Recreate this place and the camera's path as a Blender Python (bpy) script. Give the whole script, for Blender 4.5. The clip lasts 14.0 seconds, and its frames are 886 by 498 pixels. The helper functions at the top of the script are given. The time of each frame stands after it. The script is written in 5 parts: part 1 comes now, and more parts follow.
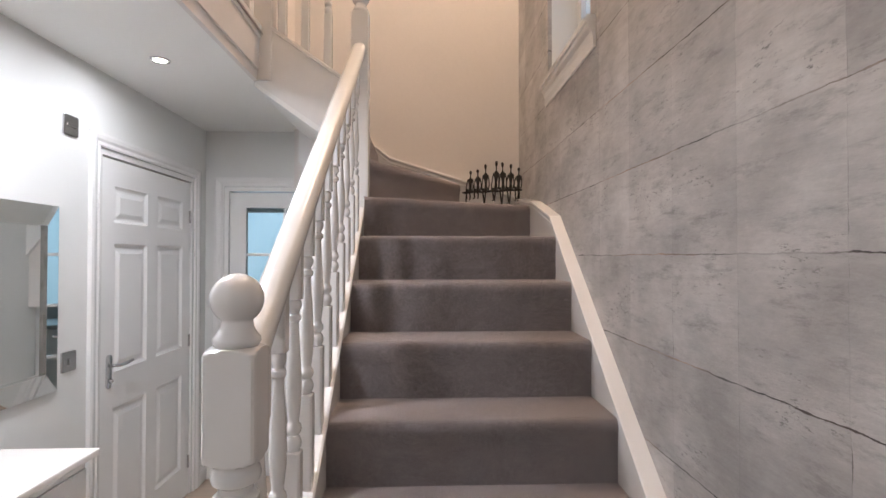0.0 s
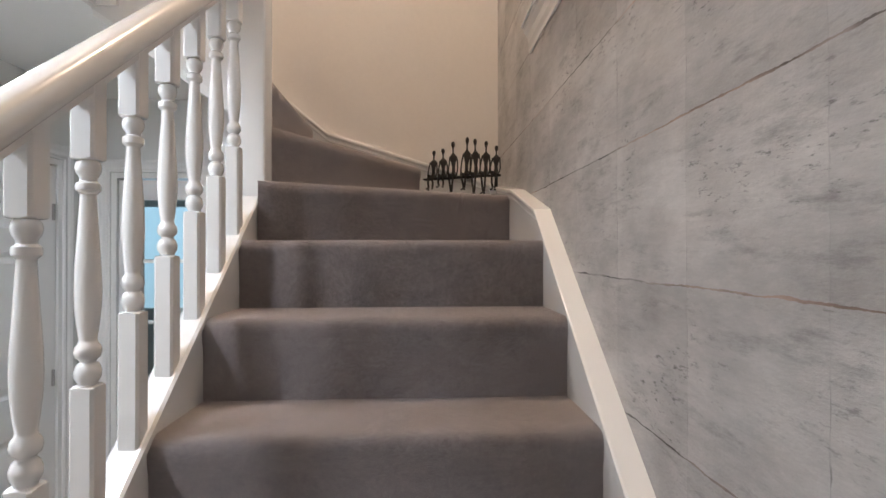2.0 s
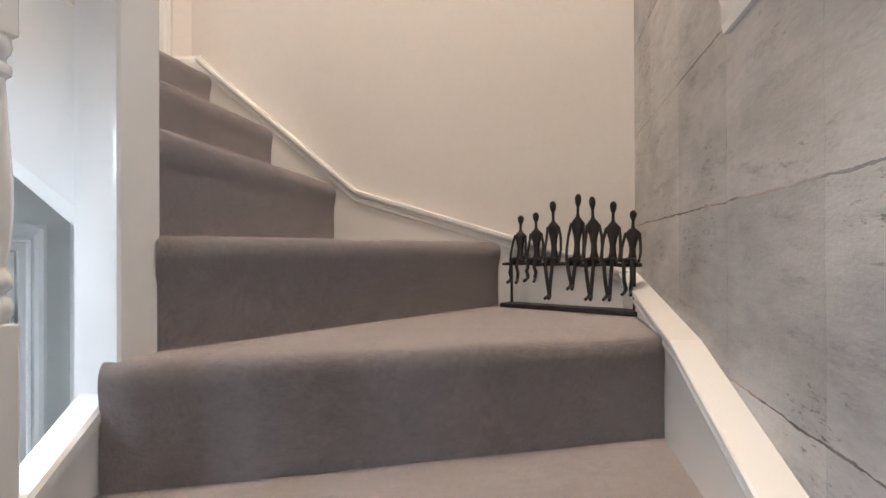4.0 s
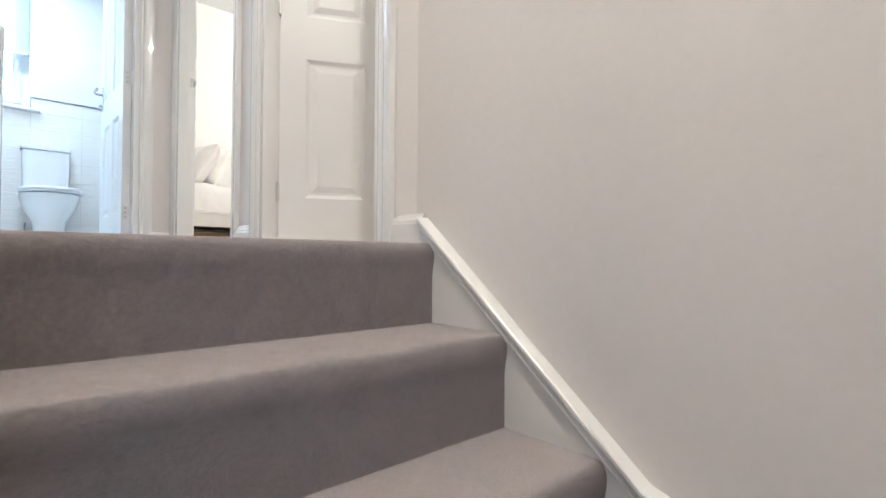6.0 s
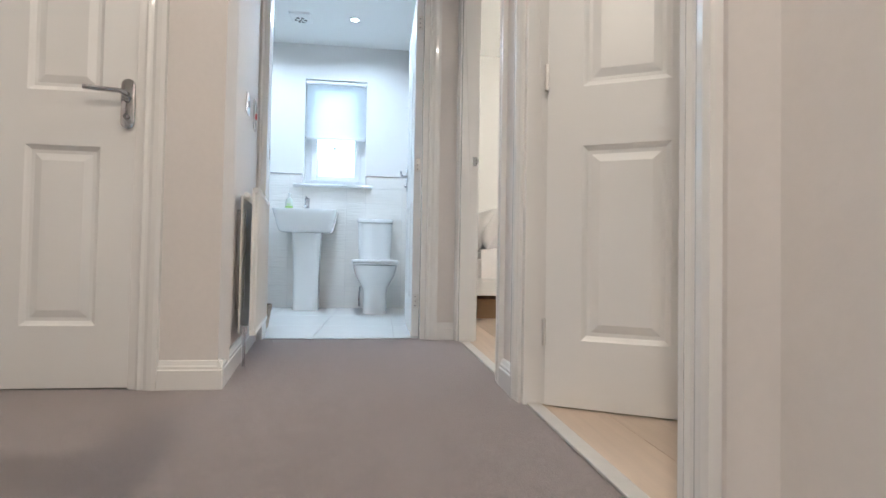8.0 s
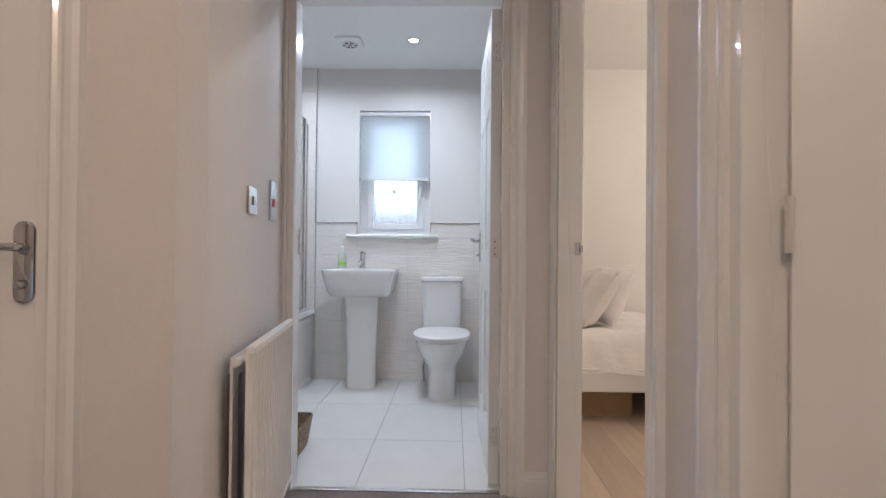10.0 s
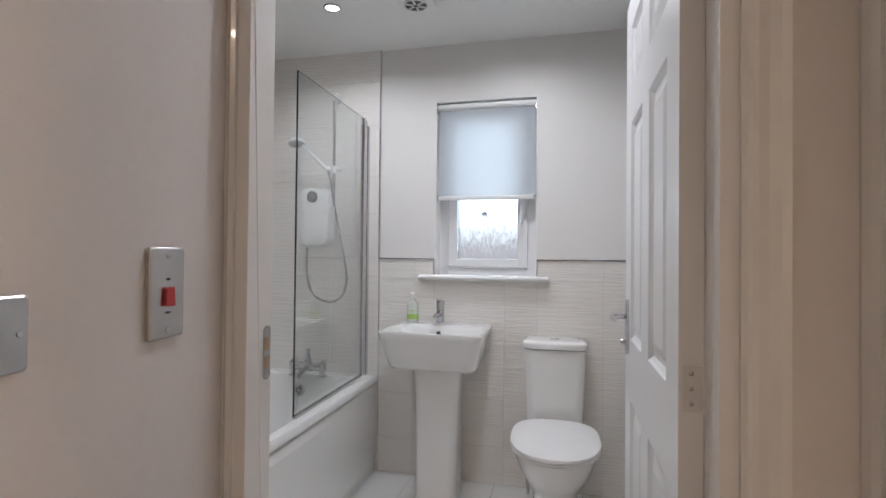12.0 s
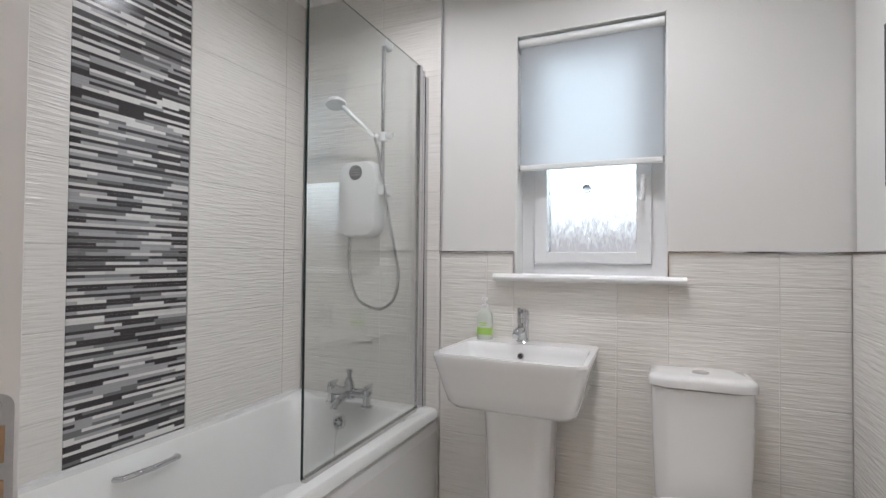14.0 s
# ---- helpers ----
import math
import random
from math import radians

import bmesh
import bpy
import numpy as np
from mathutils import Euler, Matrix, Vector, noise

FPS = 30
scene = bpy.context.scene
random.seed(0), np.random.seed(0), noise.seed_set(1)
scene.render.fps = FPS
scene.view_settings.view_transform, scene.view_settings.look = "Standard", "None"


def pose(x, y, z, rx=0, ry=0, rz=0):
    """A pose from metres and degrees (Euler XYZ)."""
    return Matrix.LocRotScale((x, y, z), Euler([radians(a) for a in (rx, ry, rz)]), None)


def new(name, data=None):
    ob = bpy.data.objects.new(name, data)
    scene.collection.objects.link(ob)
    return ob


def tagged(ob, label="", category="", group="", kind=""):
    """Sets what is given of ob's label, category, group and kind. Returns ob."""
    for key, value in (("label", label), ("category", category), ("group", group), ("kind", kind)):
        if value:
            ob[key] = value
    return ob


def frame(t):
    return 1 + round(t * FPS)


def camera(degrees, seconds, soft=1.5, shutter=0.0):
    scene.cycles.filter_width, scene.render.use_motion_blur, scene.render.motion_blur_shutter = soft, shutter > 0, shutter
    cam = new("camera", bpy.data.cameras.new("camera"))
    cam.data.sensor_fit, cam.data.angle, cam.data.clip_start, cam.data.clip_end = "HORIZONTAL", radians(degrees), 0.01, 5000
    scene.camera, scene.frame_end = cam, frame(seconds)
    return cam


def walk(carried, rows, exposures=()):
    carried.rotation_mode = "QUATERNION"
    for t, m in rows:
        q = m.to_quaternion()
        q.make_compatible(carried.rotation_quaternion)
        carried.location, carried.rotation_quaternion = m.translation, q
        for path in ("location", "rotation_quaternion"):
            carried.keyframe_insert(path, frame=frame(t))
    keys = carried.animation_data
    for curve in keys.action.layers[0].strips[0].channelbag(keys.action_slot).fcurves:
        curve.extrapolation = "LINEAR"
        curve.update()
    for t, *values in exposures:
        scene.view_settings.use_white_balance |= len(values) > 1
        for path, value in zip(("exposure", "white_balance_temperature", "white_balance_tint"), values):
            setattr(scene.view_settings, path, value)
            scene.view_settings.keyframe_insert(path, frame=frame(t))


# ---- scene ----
cam = camera(83.5, 14.0)
PATH = [
    (0.0, pose(-0.114, -0.074, 1.541, 90.91, -0.01, -2.02)),
    (0.5, pose(-0.043, 0.004, 1.546, 90.88, -0.02, -2.29)),
    (1.0, pose(0.018, 0.196, 1.562, 90.77, -0.12, -2.29)),
    (1.5, pose(0.063, 0.426, 1.585, 90.29, 0.08, -2.74)),
    (2.0, pose(0.118, 0.728, 1.603, 90.35, 0.10, -2.71)),
    (2.2, pose(0.143, 0.844, 1.613, 90.45, 0.15, -2.28)),
    (4.3, pose(0.263, 1.889, 2.104, 90.27, -0.05, 15.22)),
    (4.5, pose(0.251, 1.978, 2.159, 90.52, -0.34, 18.07)),
    (5.0, pose(0.201, 2.157, 2.322, 90.80, -0.80, 26.87)),
    (5.5, pose(0.121, 2.353, 2.476, 91.07, -0.59, 37.25)),
    (6.0, pose(0.035, 2.509, 2.629, 90.91, -0.39, 47.58)),
    (6.5, pose(-0.086, 2.652, 2.773, 91.11, -0.57, 56.85)),
    (7.0, pose(-0.189, 2.769, 2.883, 91.19, -0.60, 65.14)),
    (7.5, pose(-0.311, 2.840, 2.990, 91.27, -0.77, 75.34)),
    (8.0, pose(-0.466, 2.890, 3.102, 91.38, -1.01, 83.03)),
    (8.2, pose(-0.519, 2.915, 3.140, 91.43, -1.18, 84.82)),
    (9.2, pose(-0.872, 2.925, 3.490, 91.00, -0.85, 89.30)),
    (10.3, pose(-1.376, 2.906, 3.672, 90.54, -0.53, 92.71)),
    (10.5, pose(-1.483, 2.903, 3.714, 90.61, -0.55, 93.92)),
    (11.0, pose(-1.783, 2.893, 3.811, 90.63, -0.49, 96.05)),
    (11.5, pose(-2.084, 2.889, 3.863, 90.73, -0.50, 98.66)),
    (12.0, pose(-2.361, 2.867, 3.877, 90.70, -0.55, 103.76)),
    (12.5, pose(-2.629, 2.808, 3.870, 90.78, -0.61, 107.42)),
    (13.0, pose(-2.816, 2.764, 3.849, 90.88, -0.60, 109.73)),
    (13.5, pose(-2.975, 2.735, 3.834, 91.00, -0.59, 111.94)),
    (14.0, pose(-3.083, 2.710, 3.829, 91.02, -0.52, 113.90)),
]
EXPOSURES = [(0.0, 0.42, 6500, 6), (2.0, 0.42, 6250, 1), (2.2, 0.46, 6200, 1), (4.3, 0.92, 5600, -3), (4.5, 0.95, 5600, -3), (5.0, 0.88, 5250, -7), (5.5, 0.78, 5050, -8), (6.5, 0.52, 4750, -8), (8.0, 0.14, 5100, -6), (10.5, -0.52, 5850, 5), (11.0, -0.44, 5950, 6),
             (12.0, -0.76, 6350, 6), (12.5, -0.78, 6350, 4), (13.0, -0.77, 6450, 5), (14.0, -0.66, 6550, 5)]
W_BATH, W_BED, W_BED2 = 8.0, 56, 26
DAY = 9.0
walk(cam, PATH, exposures=EXPOSURES)

# ---- world and large lights ----
world = bpy.data.worlds.new("world")
scene.world = world
world.use_nodes = True
nt = world.node_tree
sky = nt.nodes.new("ShaderNodeTexSky")
sky.sky_type = "NISHITA"
sky.sun_disc = False
sky.sun_elevation, sky.sun_rotation = radians(35), radians(200)
nt.links.new(sky.outputs[0], nt.nodes["Background"].inputs[0])
nt.nodes["Background"].inputs[1].default_value = 0.08


def kelvin(k):
    # blackbody tint, normalised to green, for lamps
    t = k / 100
    r = 255 if t <= 66 else 329.7 * (t - 60) ** -0.1332
    g = 99.47 * math.log(t) - 161.1 if t <= 66 else 288.1 * (t - 60) ** -0.0755
    b = 255 if t >= 66 else (0 if t <= 19 else 138.5 * math.log(t - 10) - 305)
    lin = [max(0.0, min(1.0, v / 255)) ** 2.2 for v in (r, g, b)]
    return [v / max(lin) for v in lin]


def lamp(name, x, y, z, watts, k, size=0.08, cone=170):
    d = bpy.data.lights.new(name, "AREA")
    d.shape, d.size, d.energy, d.color, d.spread = "DISK", size, watts, kelvin(k), radians(cone)
    ob = new(name, d)
    ob.matrix_world = pose(x, y, z)
    return ob


FLOOR_UP = 2.665
CEIL_UP = 5.035
CEIL_HALL = 2.422

def bulb(name, x, y, z, watts, k, radius=0.06):
    d = bpy.data.lights.new(name, "POINT")
    d.energy, d.color, d.shadow_soft_size = watts, kelvin(k), radius
    ob = new(name, d)
    ob.location = (x, y, z)
    return ob


# ceiling spotlights: place in plan and watts
# only the first hall spot is in view; the other three are added fill
HALL_SPOTS_AND_FILL = {(-1.30, 2.174): 3.5, (-1.15, 1.30): 17.0, (-1.25, -0.6): 6.0, (-0.30, -0.9): 1.8}
LANDING_SPOTS = {(0.05, 2.64): 30.0, (0.02, 1.15): 6.0, (-1.55, 2.70): 6.0, (-1.60, 1.20): 4.0}
BATH_SPOTS = [(-4.486, 2.631), (-4.486, 1.80), (-3.80, 2.631)]
for (x, y), watts in HALL_SPOTS_AND_FILL.items():
    lamp("hall_light", x, y, CEIL_HALL - 0.02, watts, 7000, 0.16, cone=178)
for (x, y), watts in LANDING_SPOTS.items():
    lamp("landing_light", x, y, CEIL_UP - 0.02, watts, 4500, 0.10, cone=170)
for x, y in BATH_SPOTS:
    lamp("bath_light", x, y, CEIL_UP - 0.02, W_BATH, 6900, cone=156)
# unseen bulbs without fittings, added to light the two bedrooms
bulb("bedroom_light", -3.6, 5.0, 4.6, W_BED, 4900, 0.10)
bulb("second_room_light", -0.9, 5.0, 4.6, W_BED2, 4800, 0.10)

# ---- materials ----
def material(name, color, rough=0.5, metal=0.0, mottle=0.06, scale=4.0, grain=0.0, grain_scale=200.0, bump=0.0, bump_scale=200.0,
             coat=0.0, sheen=0.0, by_object=0.0):
    """A Principled material with colour variation at two scales and fine relief, in world metres."""
    m = bpy.data.materials.new(name)
    m.use_nodes = True
    t = m.node_tree
    p = t.nodes["Principled BSDF"]
    p.inputs["Roughness"].default_value, p.inputs["Metallic"].default_value = rough, metal
    p.inputs["Coat Weight"].default_value, p.inputs["Sheen Weight"].default_value = coat, sheen
    pos = t.nodes.new("ShaderNodeNewGeometry").outputs["Position"]

    def noise_at(s, detail=4):
        n = t.nodes.new("ShaderNodeTexNoise")
        n.inputs["Scale"].default_value, n.inputs["Detail"].default_value = s, detail
        t.links.new(pos, n.inputs["Vector"])
        return n.outputs["Fac"]

    def around(fac, amount):
        r = t.nodes.new("ShaderNodeMapRange")
        r.inputs["From Min"].default_value, r.inputs["From Max"].default_value = 0.25, 0.75
        r.inputs["To Min"].default_value, r.inputs["To Max"].default_value = 1 - amount, 1 + amount
        t.links.new(fac, r.inputs["Value"])
        return r.outputs["Result"]

    value = around(noise_at(scale), mottle)
    if grain:
        mul = t.nodes.new("ShaderNodeMath")
        mul.operation = "MULTIPLY"
        t.links.new(value, mul.inputs[0])
        t.links.new(around(noise_at(grain_scale, 2), grain), mul.inputs[1])
        value = mul.outputs[0]
    if by_object:
        mul = t.nodes.new("ShaderNodeMath")
        mul.operation = "MULTIPLY"
        info = t.nodes.new("ShaderNodeObjectInfo")
        r = t.nodes.new("ShaderNodeMapRange")
        r.inputs["To Min"].default_value, r.inputs["To Max"].default_value = 1 - by_object, 1 + by_object
        t.links.new(info.outputs["Random"], r.inputs["Value"])
        t.links.new(value, mul.inputs[0])
        t.links.new(r.outputs["Result"], mul.inputs[1])
        value = mul.outputs[0]
    mix = t.nodes.new("ShaderNodeVectorMath")
    mix.operation = "SCALE"
    mix.inputs[0].default_value = color
    t.links.new(value, mix.inputs["Scale"])
    t.links.new(mix.outputs["Vector"], p.inputs["Base Color"])
    if bump:
        b = t.nodes.new("ShaderNodeBump")
        b.inputs["Strength"].default_value, b.inputs["Distance"].default_value = 1.0, bump
        t.links.new(noise_at(bump_scale, 3), b.inputs["Height"])
        t.links.new(b.outputs["Normal"], p.inputs["Normal"])
    return m


def glow(name, color, strength):
    m = bpy.data.materials.new(name)
    m.use_nodes = True
    p = m.node_tree.nodes["Principled BSDF"]
    p.inputs["Base Color"].default_value = (*color, 1)
    p.inputs["Emission Color"].default_value = (*color, 1)
    p.inputs["Emission Strength"].default_value = strength
    return m


def glass(name, color=(1, 1, 1), rough=0.0, ior=1.45, bump=0.0):
    m = bpy.data.materials.new(name)
    m.use_nodes = True
    t = m.node_tree
    p = t.nodes["Principled BSDF"]
    p.inputs["Base Color"].default_value = (*color, 1)
    p.inputs["Roughness"].default_value, p.inputs["IOR"].default_value = rough, ior
    p.inputs["Transmission Weight"].default_value = 1.0
    if bump:
        n = t.nodes.new("ShaderNodeTexNoise")
        mp = t.nodes.new("ShaderNodeMapping")
        mp.inputs["Scale"].default_value = (18, 18, 2.6)
        g = t.nodes.new("ShaderNodeNewGeometry")
        b = t.nodes.new("ShaderNodeBump")
        b.inputs["Distance"].default_value = bump
        t.links.new(g.outputs["Position"], mp.inputs["Vector"])
        t.links.new(mp.outputs["Vector"], n.inputs["Vector"])
        t.links.new(n.outputs["Fac"], b.inputs["Height"])
        t.links.new(b.outputs["Normal"], p.inputs["Normal"])
    return m


def clear_pane(name, tint):
    """Thin clear glass: mostly see-through, with a Fresnel gloss."""
    m = bpy.data.materials.new(name)
    m.use_nodes = True
    t = m.node_tree
    t.nodes.remove(t.nodes["Principled BSDF"])
    out = t.nodes["Material Output"]
    tr = t.nodes.new("ShaderNodeBsdfTransparent")
    tr.inputs[0].default_value = (*tint, 1)
    gl = t.nodes.new("ShaderNodeBsdfGlossy")
    gl.inputs["Roughness"].default_value = 0.02
    lw = t.nodes.new("ShaderNodeLayerWeight")
    lw.inputs["Blend"].default_value = 0.5
    pw = t.nodes.new("ShaderNodeMath")
    pw.operation = "POWER"
    pw.inputs[1].default_value = 3.0
    t.links.new(lw.outputs["Facing"], pw.inputs[0])
    fr = t.nodes.new("ShaderNodeMath")
    fr.operation = "MULTIPLY_ADD"
    fr.inputs[1].default_value, fr.inputs[2].default_value = 0.80, 0.05
    t.links.new(pw.outputs[0], fr.inputs[0])
    mx = t.nodes.new("ShaderNodeMixShader")
    t.links.new(fr.outputs[0], mx.inputs[0])
    t.links.new(tr.outputs[0], mx.inputs[1])
    t.links.new(gl.outputs[0], mx.inputs[2])
    t.links.new(mx.outputs[0], out.inputs["Surface"])
    return m


def carpet_material():
    m = material("carpet_pile", (0.215, 0.186, 0.186), 1.0, mottle=0.22, scale=13.0, grain=0.70, grain_scale=110.0, bump=0.010, bump_scale=210.0, sheen=0.9)
    t = m.node_tree
    for n in t.nodes:
        if n.type == "TEX_NOISE":
            if n.inputs["Scale"].default_value > 100:
                n.inputs["Detail"].default_value, n.inputs["Roughness"].default_value = 6, 0.85
            else:
                # brushed patches where the pile lies the other way
                n.inputs["Detail"].default_value, n.inputs["Distortion"].default_value = 5, 1.2
    p = t.nodes["Principled BSDF"]
    p.inputs["Sheen Roughness"].default_value = 0.5
    p.inputs["Sheen Tint"].default_value = (1.0, 0.92, 0.92, 1)
    p.inputs["Specular IOR Level"].default_value = 0.1
    return m


def wallpaper_material():
    """Printed paper: weathered concrete blocks of 0.274 m with dark broken joints and horizontal smears."""
    m = bpy.data.materials.new("concrete_wallpaper")
    m.use_nodes = True
    t = m.node_tree
    N, L = t.nodes.new, t.links.new
    p = t.nodes["Principled BSDF"]
    p.inputs["Roughness"].default_value = 0.55
    pos = N("ShaderNodeNewGeometry").outputs["Position"]
    sep = N("ShaderNodeSeparateXYZ")
    L(pos, sep.inputs[0])

    def math_node(op, a, b=None, c=None):
        n = N("ShaderNodeMath")
        n.operation = op
        for i, v in enumerate((a, b, c)):
            if v is None:
                continue
            if isinstance(v, (int, float)):
                n.inputs[i].default_value = v
            else:
                L(v, n.inputs[i])
        return n.outputs[0]

    def noise_of(scale, stretch, detail=5, rough=0.6):
        mp = N("ShaderNodeMapping")
        mp.inputs["Scale"].default_value = stretch
        L(pos, mp.inputs["Vector"])
        n = N("ShaderNodeTexNoise")
        n.inputs["Scale"].default_value, n.inputs["Detail"].default_value, n.inputs["Roughness"].default_value = scale, detail, rough
        L(mp.outputs["Vector"], n.inputs["Vector"])
        return n.outputs["Fac"]

    def band(v, lo, hi):
        r = N("ShaderNodeMapRange")
        r.inputs["From Min"].default_value, r.inputs["From Max"].default_value = lo, hi
        L(v, r.inputs["Value"])
        return r.outputs["Result"]

    wobble = math_node("MULTIPLY", math_node("SUBTRACT", noise_of(14, (1, 1, 1)), 0.5), 0.012)
    u = math_node("DIVIDE", math_node("SUBTRACT", math_node("ADD", sep.outputs["Y"], wobble), 0.945), 0.2745)
    v = math_node("DIVIDE", math_node("SUBTRACT", math_node("ADD", sep.outputs["Z"], wobble), 1.274), 0.2735)

    def to_line(w):
        f = math_node("FRACT", math_node("ADD", w, 100.5))
        return math_node("ABSOLUTE", math_node("SUBTRACT", f, 0.5))

    cell = N("ShaderNodeCombineXYZ")
    L(math_node("FLOOR", u), cell.inputs[0])
    L(math_node("FLOOR", v), cell.inputs[1])
    white = N("ShaderNodeTexWhiteNoise")
    white.noise_dimensions = "3D"
    L(cell.outputs[0], white.inputs["Vector"])
    block = math_node("MULTIPLY_ADD", white.outputs["Value"], 0.26, 0.88)
    cloud = math_node("MULTIPLY_ADD", band(noise_of(3.4, (1, 1, 1.5), 6, 0.6), 0.34, 0.64), 0.44, 0.77)
    smear = math_node("MULTIPLY_ADD", noise_of(11, (1, 1, 5.0), 6, 0.66), 0.44, 0.78)
    fibre = math_node("MULTIPLY_ADD", noise_of(60, (1, 1, 4.0), 4, 0.65), 0.26, 0.87)
    patch = band(noise_of(3.6, (1, 1, 1.4), 3), 0.50, 0.62)
    pits = math_node("MULTIPLY", math_node("MULTIPLY", band(noise_of(38, (1, 1, 3.4), 5, 0.7), 0.56, 0.66), patch), 0.66)
    scuff = math_node("MULTIPLY", band(noise_of(6, (1, 1, 4.2), 7, 0.74), 0.54, 0.74), 0.48)
    broken_h = band(noise_of(2.6, (1, 1, 2), 4, 0.65), 0.42, 0.56)
    broken_v = band(noise_of(7, (1, 1, 1), 4, 0.65), 0.50, 0.66)
    thin = math_node("MULTIPLY", band(noise_of(34, (1, 1, 1), 4, 0.7), 0.36, 0.74), 0.0085)
    jh = math_node("LESS_THAN", to_line(v), math_node("ADD", thin, 0.0026))
    jv = math_node("LESS_THAN", to_line(u), math_node("MULTIPLY_ADD", thin, 0.5, 0.002))
    joint = math_node("MAXIMUM", math_node("MULTIPLY", jh, math_node("MULTIPLY_ADD", broken_h, 0.62, 0.24)), math_node("MULTIPLY", jv, math_node("MULTIPLY_ADD", broken_v, 0.52, 0.09)))
    dark = math_node("SUBTRACT", 1.0, math_node("MAXIMUM", joint, math_node("MAXIMUM", pits, scuff)))
    value = math_node("MULTIPLY", math_node("MULTIPLY", math_node("MULTIPLY", block, cloud), smear), math_node("MULTIPLY", fibre, dark))
    tint = N("ShaderNodeMix")
    tint.data_type = "RGBA"
    tint.inputs["A"].default_value = (0.405, 0.378, 0.362, 1)
    tint.inputs["B"].default_value = (0.42, 0.412, 0.405, 1)
    L(noise_of(2.2, (1, 1, 1), 3), tint.inputs["Factor"])
    sc = N("ShaderNodeVectorMath")
    sc.operation = "SCALE"
    rust = N("ShaderNodeMix")
    rust.data_type = "RGBA"
    rust.inputs["B"].default_value = (0.56, 0.41, 0.33, 1)
    L(tint.outputs["Result"], rust.inputs["A"])
    L(math_node("MULTIPLY", jh, band(noise_of(1.7, (1, 1, 1), 2), 0.42, 0.60)), rust.inputs["Factor"])
    L(rust.outputs["Result"], sc.inputs[0])
    L(value, sc.inputs["Scale"])
    L(sc.outputs["Vector"], p.inputs["Base Color"])
    bp = N("ShaderNodeBump")
    bp.inputs["Distance"].default_value = 0.0008
    L(noise_of(120, (1, 1, 2)), bp.inputs["Height"])
    L(bp.outputs["Normal"], p.inputs["Normal"])
    return m


def wave_tile_material():
    """Glazed cream tile with soft horizontal ripples in its surface."""
    m = material("ripple_tile", (0.80, 0.775, 0.735), 0.22, mottle=0.02, scale=6, by_object=0.015)
    t = m.node_tree
    pos = t.nodes.new("ShaderNodeNewGeometry")
    mp = t.nodes.new("ShaderNodeMapping")
    mp.inputs["Scale"].default_value = (6.5, 6.5, 88.0)
    t.links.new(pos.outputs["Position"], mp.inputs["Vector"])
    n = t.nodes.new("ShaderNodeTexNoise")
    n.inputs["Scale"].default_value, n.inputs["Detail"].default_value = 1.25, 2.0
    t.links.new(mp.outputs["Vector"], n.inputs["Vector"])
    b = t.nodes.new("ShaderNodeBump")
    b.inputs["Strength"].default_value, b.inputs["Distance"].default_value = 1.0, 0.0042
    t.links.new(n.outputs["Fac"], b.inputs["Height"])
    t.links.new(b.outputs["Normal"], t.nodes["Principled BSDF"].inputs["Normal"])
    return m


def plank_material():
    m = material("oak_floor", (0.52, 0.42, 0.33), 0.38, mottle=0.12, scale=2.0, by_object=0.12)
    t = m.node_tree
    grain = [n for n in t.nodes if n.type == "TEX_NOISE"][0]
    mp = t.nodes.new("ShaderNodeMapping")
    mp.inputs["Scale"].default_value = (1.0, 14.0, 14.0)
    t.links.new(t.nodes.new("ShaderNodeNewGeometry").outputs["Position"], mp.inputs["Vector"])
    t.links.new(mp.outputs["Vector"], grain.inputs["Vector"])
    grain.inputs["Detail"].default_value, grain.inputs["Roughness"].default_value = 7, 0.65
    return m


def blind_material():
    m = bpy.data.materials.new("blind_fabric")
    m.use_nodes = True
    t = m.node_tree
    t.nodes.remove(t.nodes["Principled BSDF"])
    d = t.nodes.new("ShaderNodeBsdfDiffuse")
    s = t.nodes.new("ShaderNodeBsdfTranslucent")
    for n in (d, s):
        n.inputs[0].default_value = (0.88, 0.90, 0.92, 1)
    w = t.nodes.new("ShaderNodeTexNoise")
    w.inputs["Scale"].default_value = 260
    b = t.nodes.new("ShaderNodeBump")
    b.inputs["Distance"].default_value = 0.0006
    t.links.new(w.outputs["Fac"], b.inputs["Height"])
    t.links.new(b.outputs["Normal"], d.inputs["Normal"])
    x = t.nodes.new("ShaderNodeMixShader")
    x.inputs[0].default_value = 0.74
    t.links.new(d.outputs[0], x.inputs[1])
    t.links.new(s.outputs[0], x.inputs[2])
    t.links.new(x.outputs[0], t.nodes["Material Output"].inputs["Surface"])
    return m


PAINT = material("magnolia_paint", (0.71, 0.675, 0.65), 0.75, mottle=0.02, scale=1.5, grain=0.015, grain_scale=60, bump=0.0002, bump_scale=140)
BATH_PAINT = material("cream_bath_paint", (0.77, 0.755, 0.73), 0.7, mottle=0.02, scale=1.5, bump=0.0004, bump_scale=170)
HALL_PAINT = material("pale_grey_paint", (0.70, 0.70, 0.68), 0.75, mottle=0.02, scale=1.5, bump=0.0005, bump_scale=170)
CEILING = material("ceiling_paint", (0.82, 0.82, 0.80), 0.8, mottle=0.015, scale=1.2, bump=0.0005, bump_scale=120)
GLOSS = material("white_gloss", (0.80, 0.79, 0.775), 0.24, mottle=0.02, scale=5, bump=0.00006, bump_scale=90, coat=0.3)
SATIN = material("white_door_paint", (0.80, 0.795, 0.785), 0.33, mottle=0.015, scale=4, bump=0.0001, bump_scale=120)
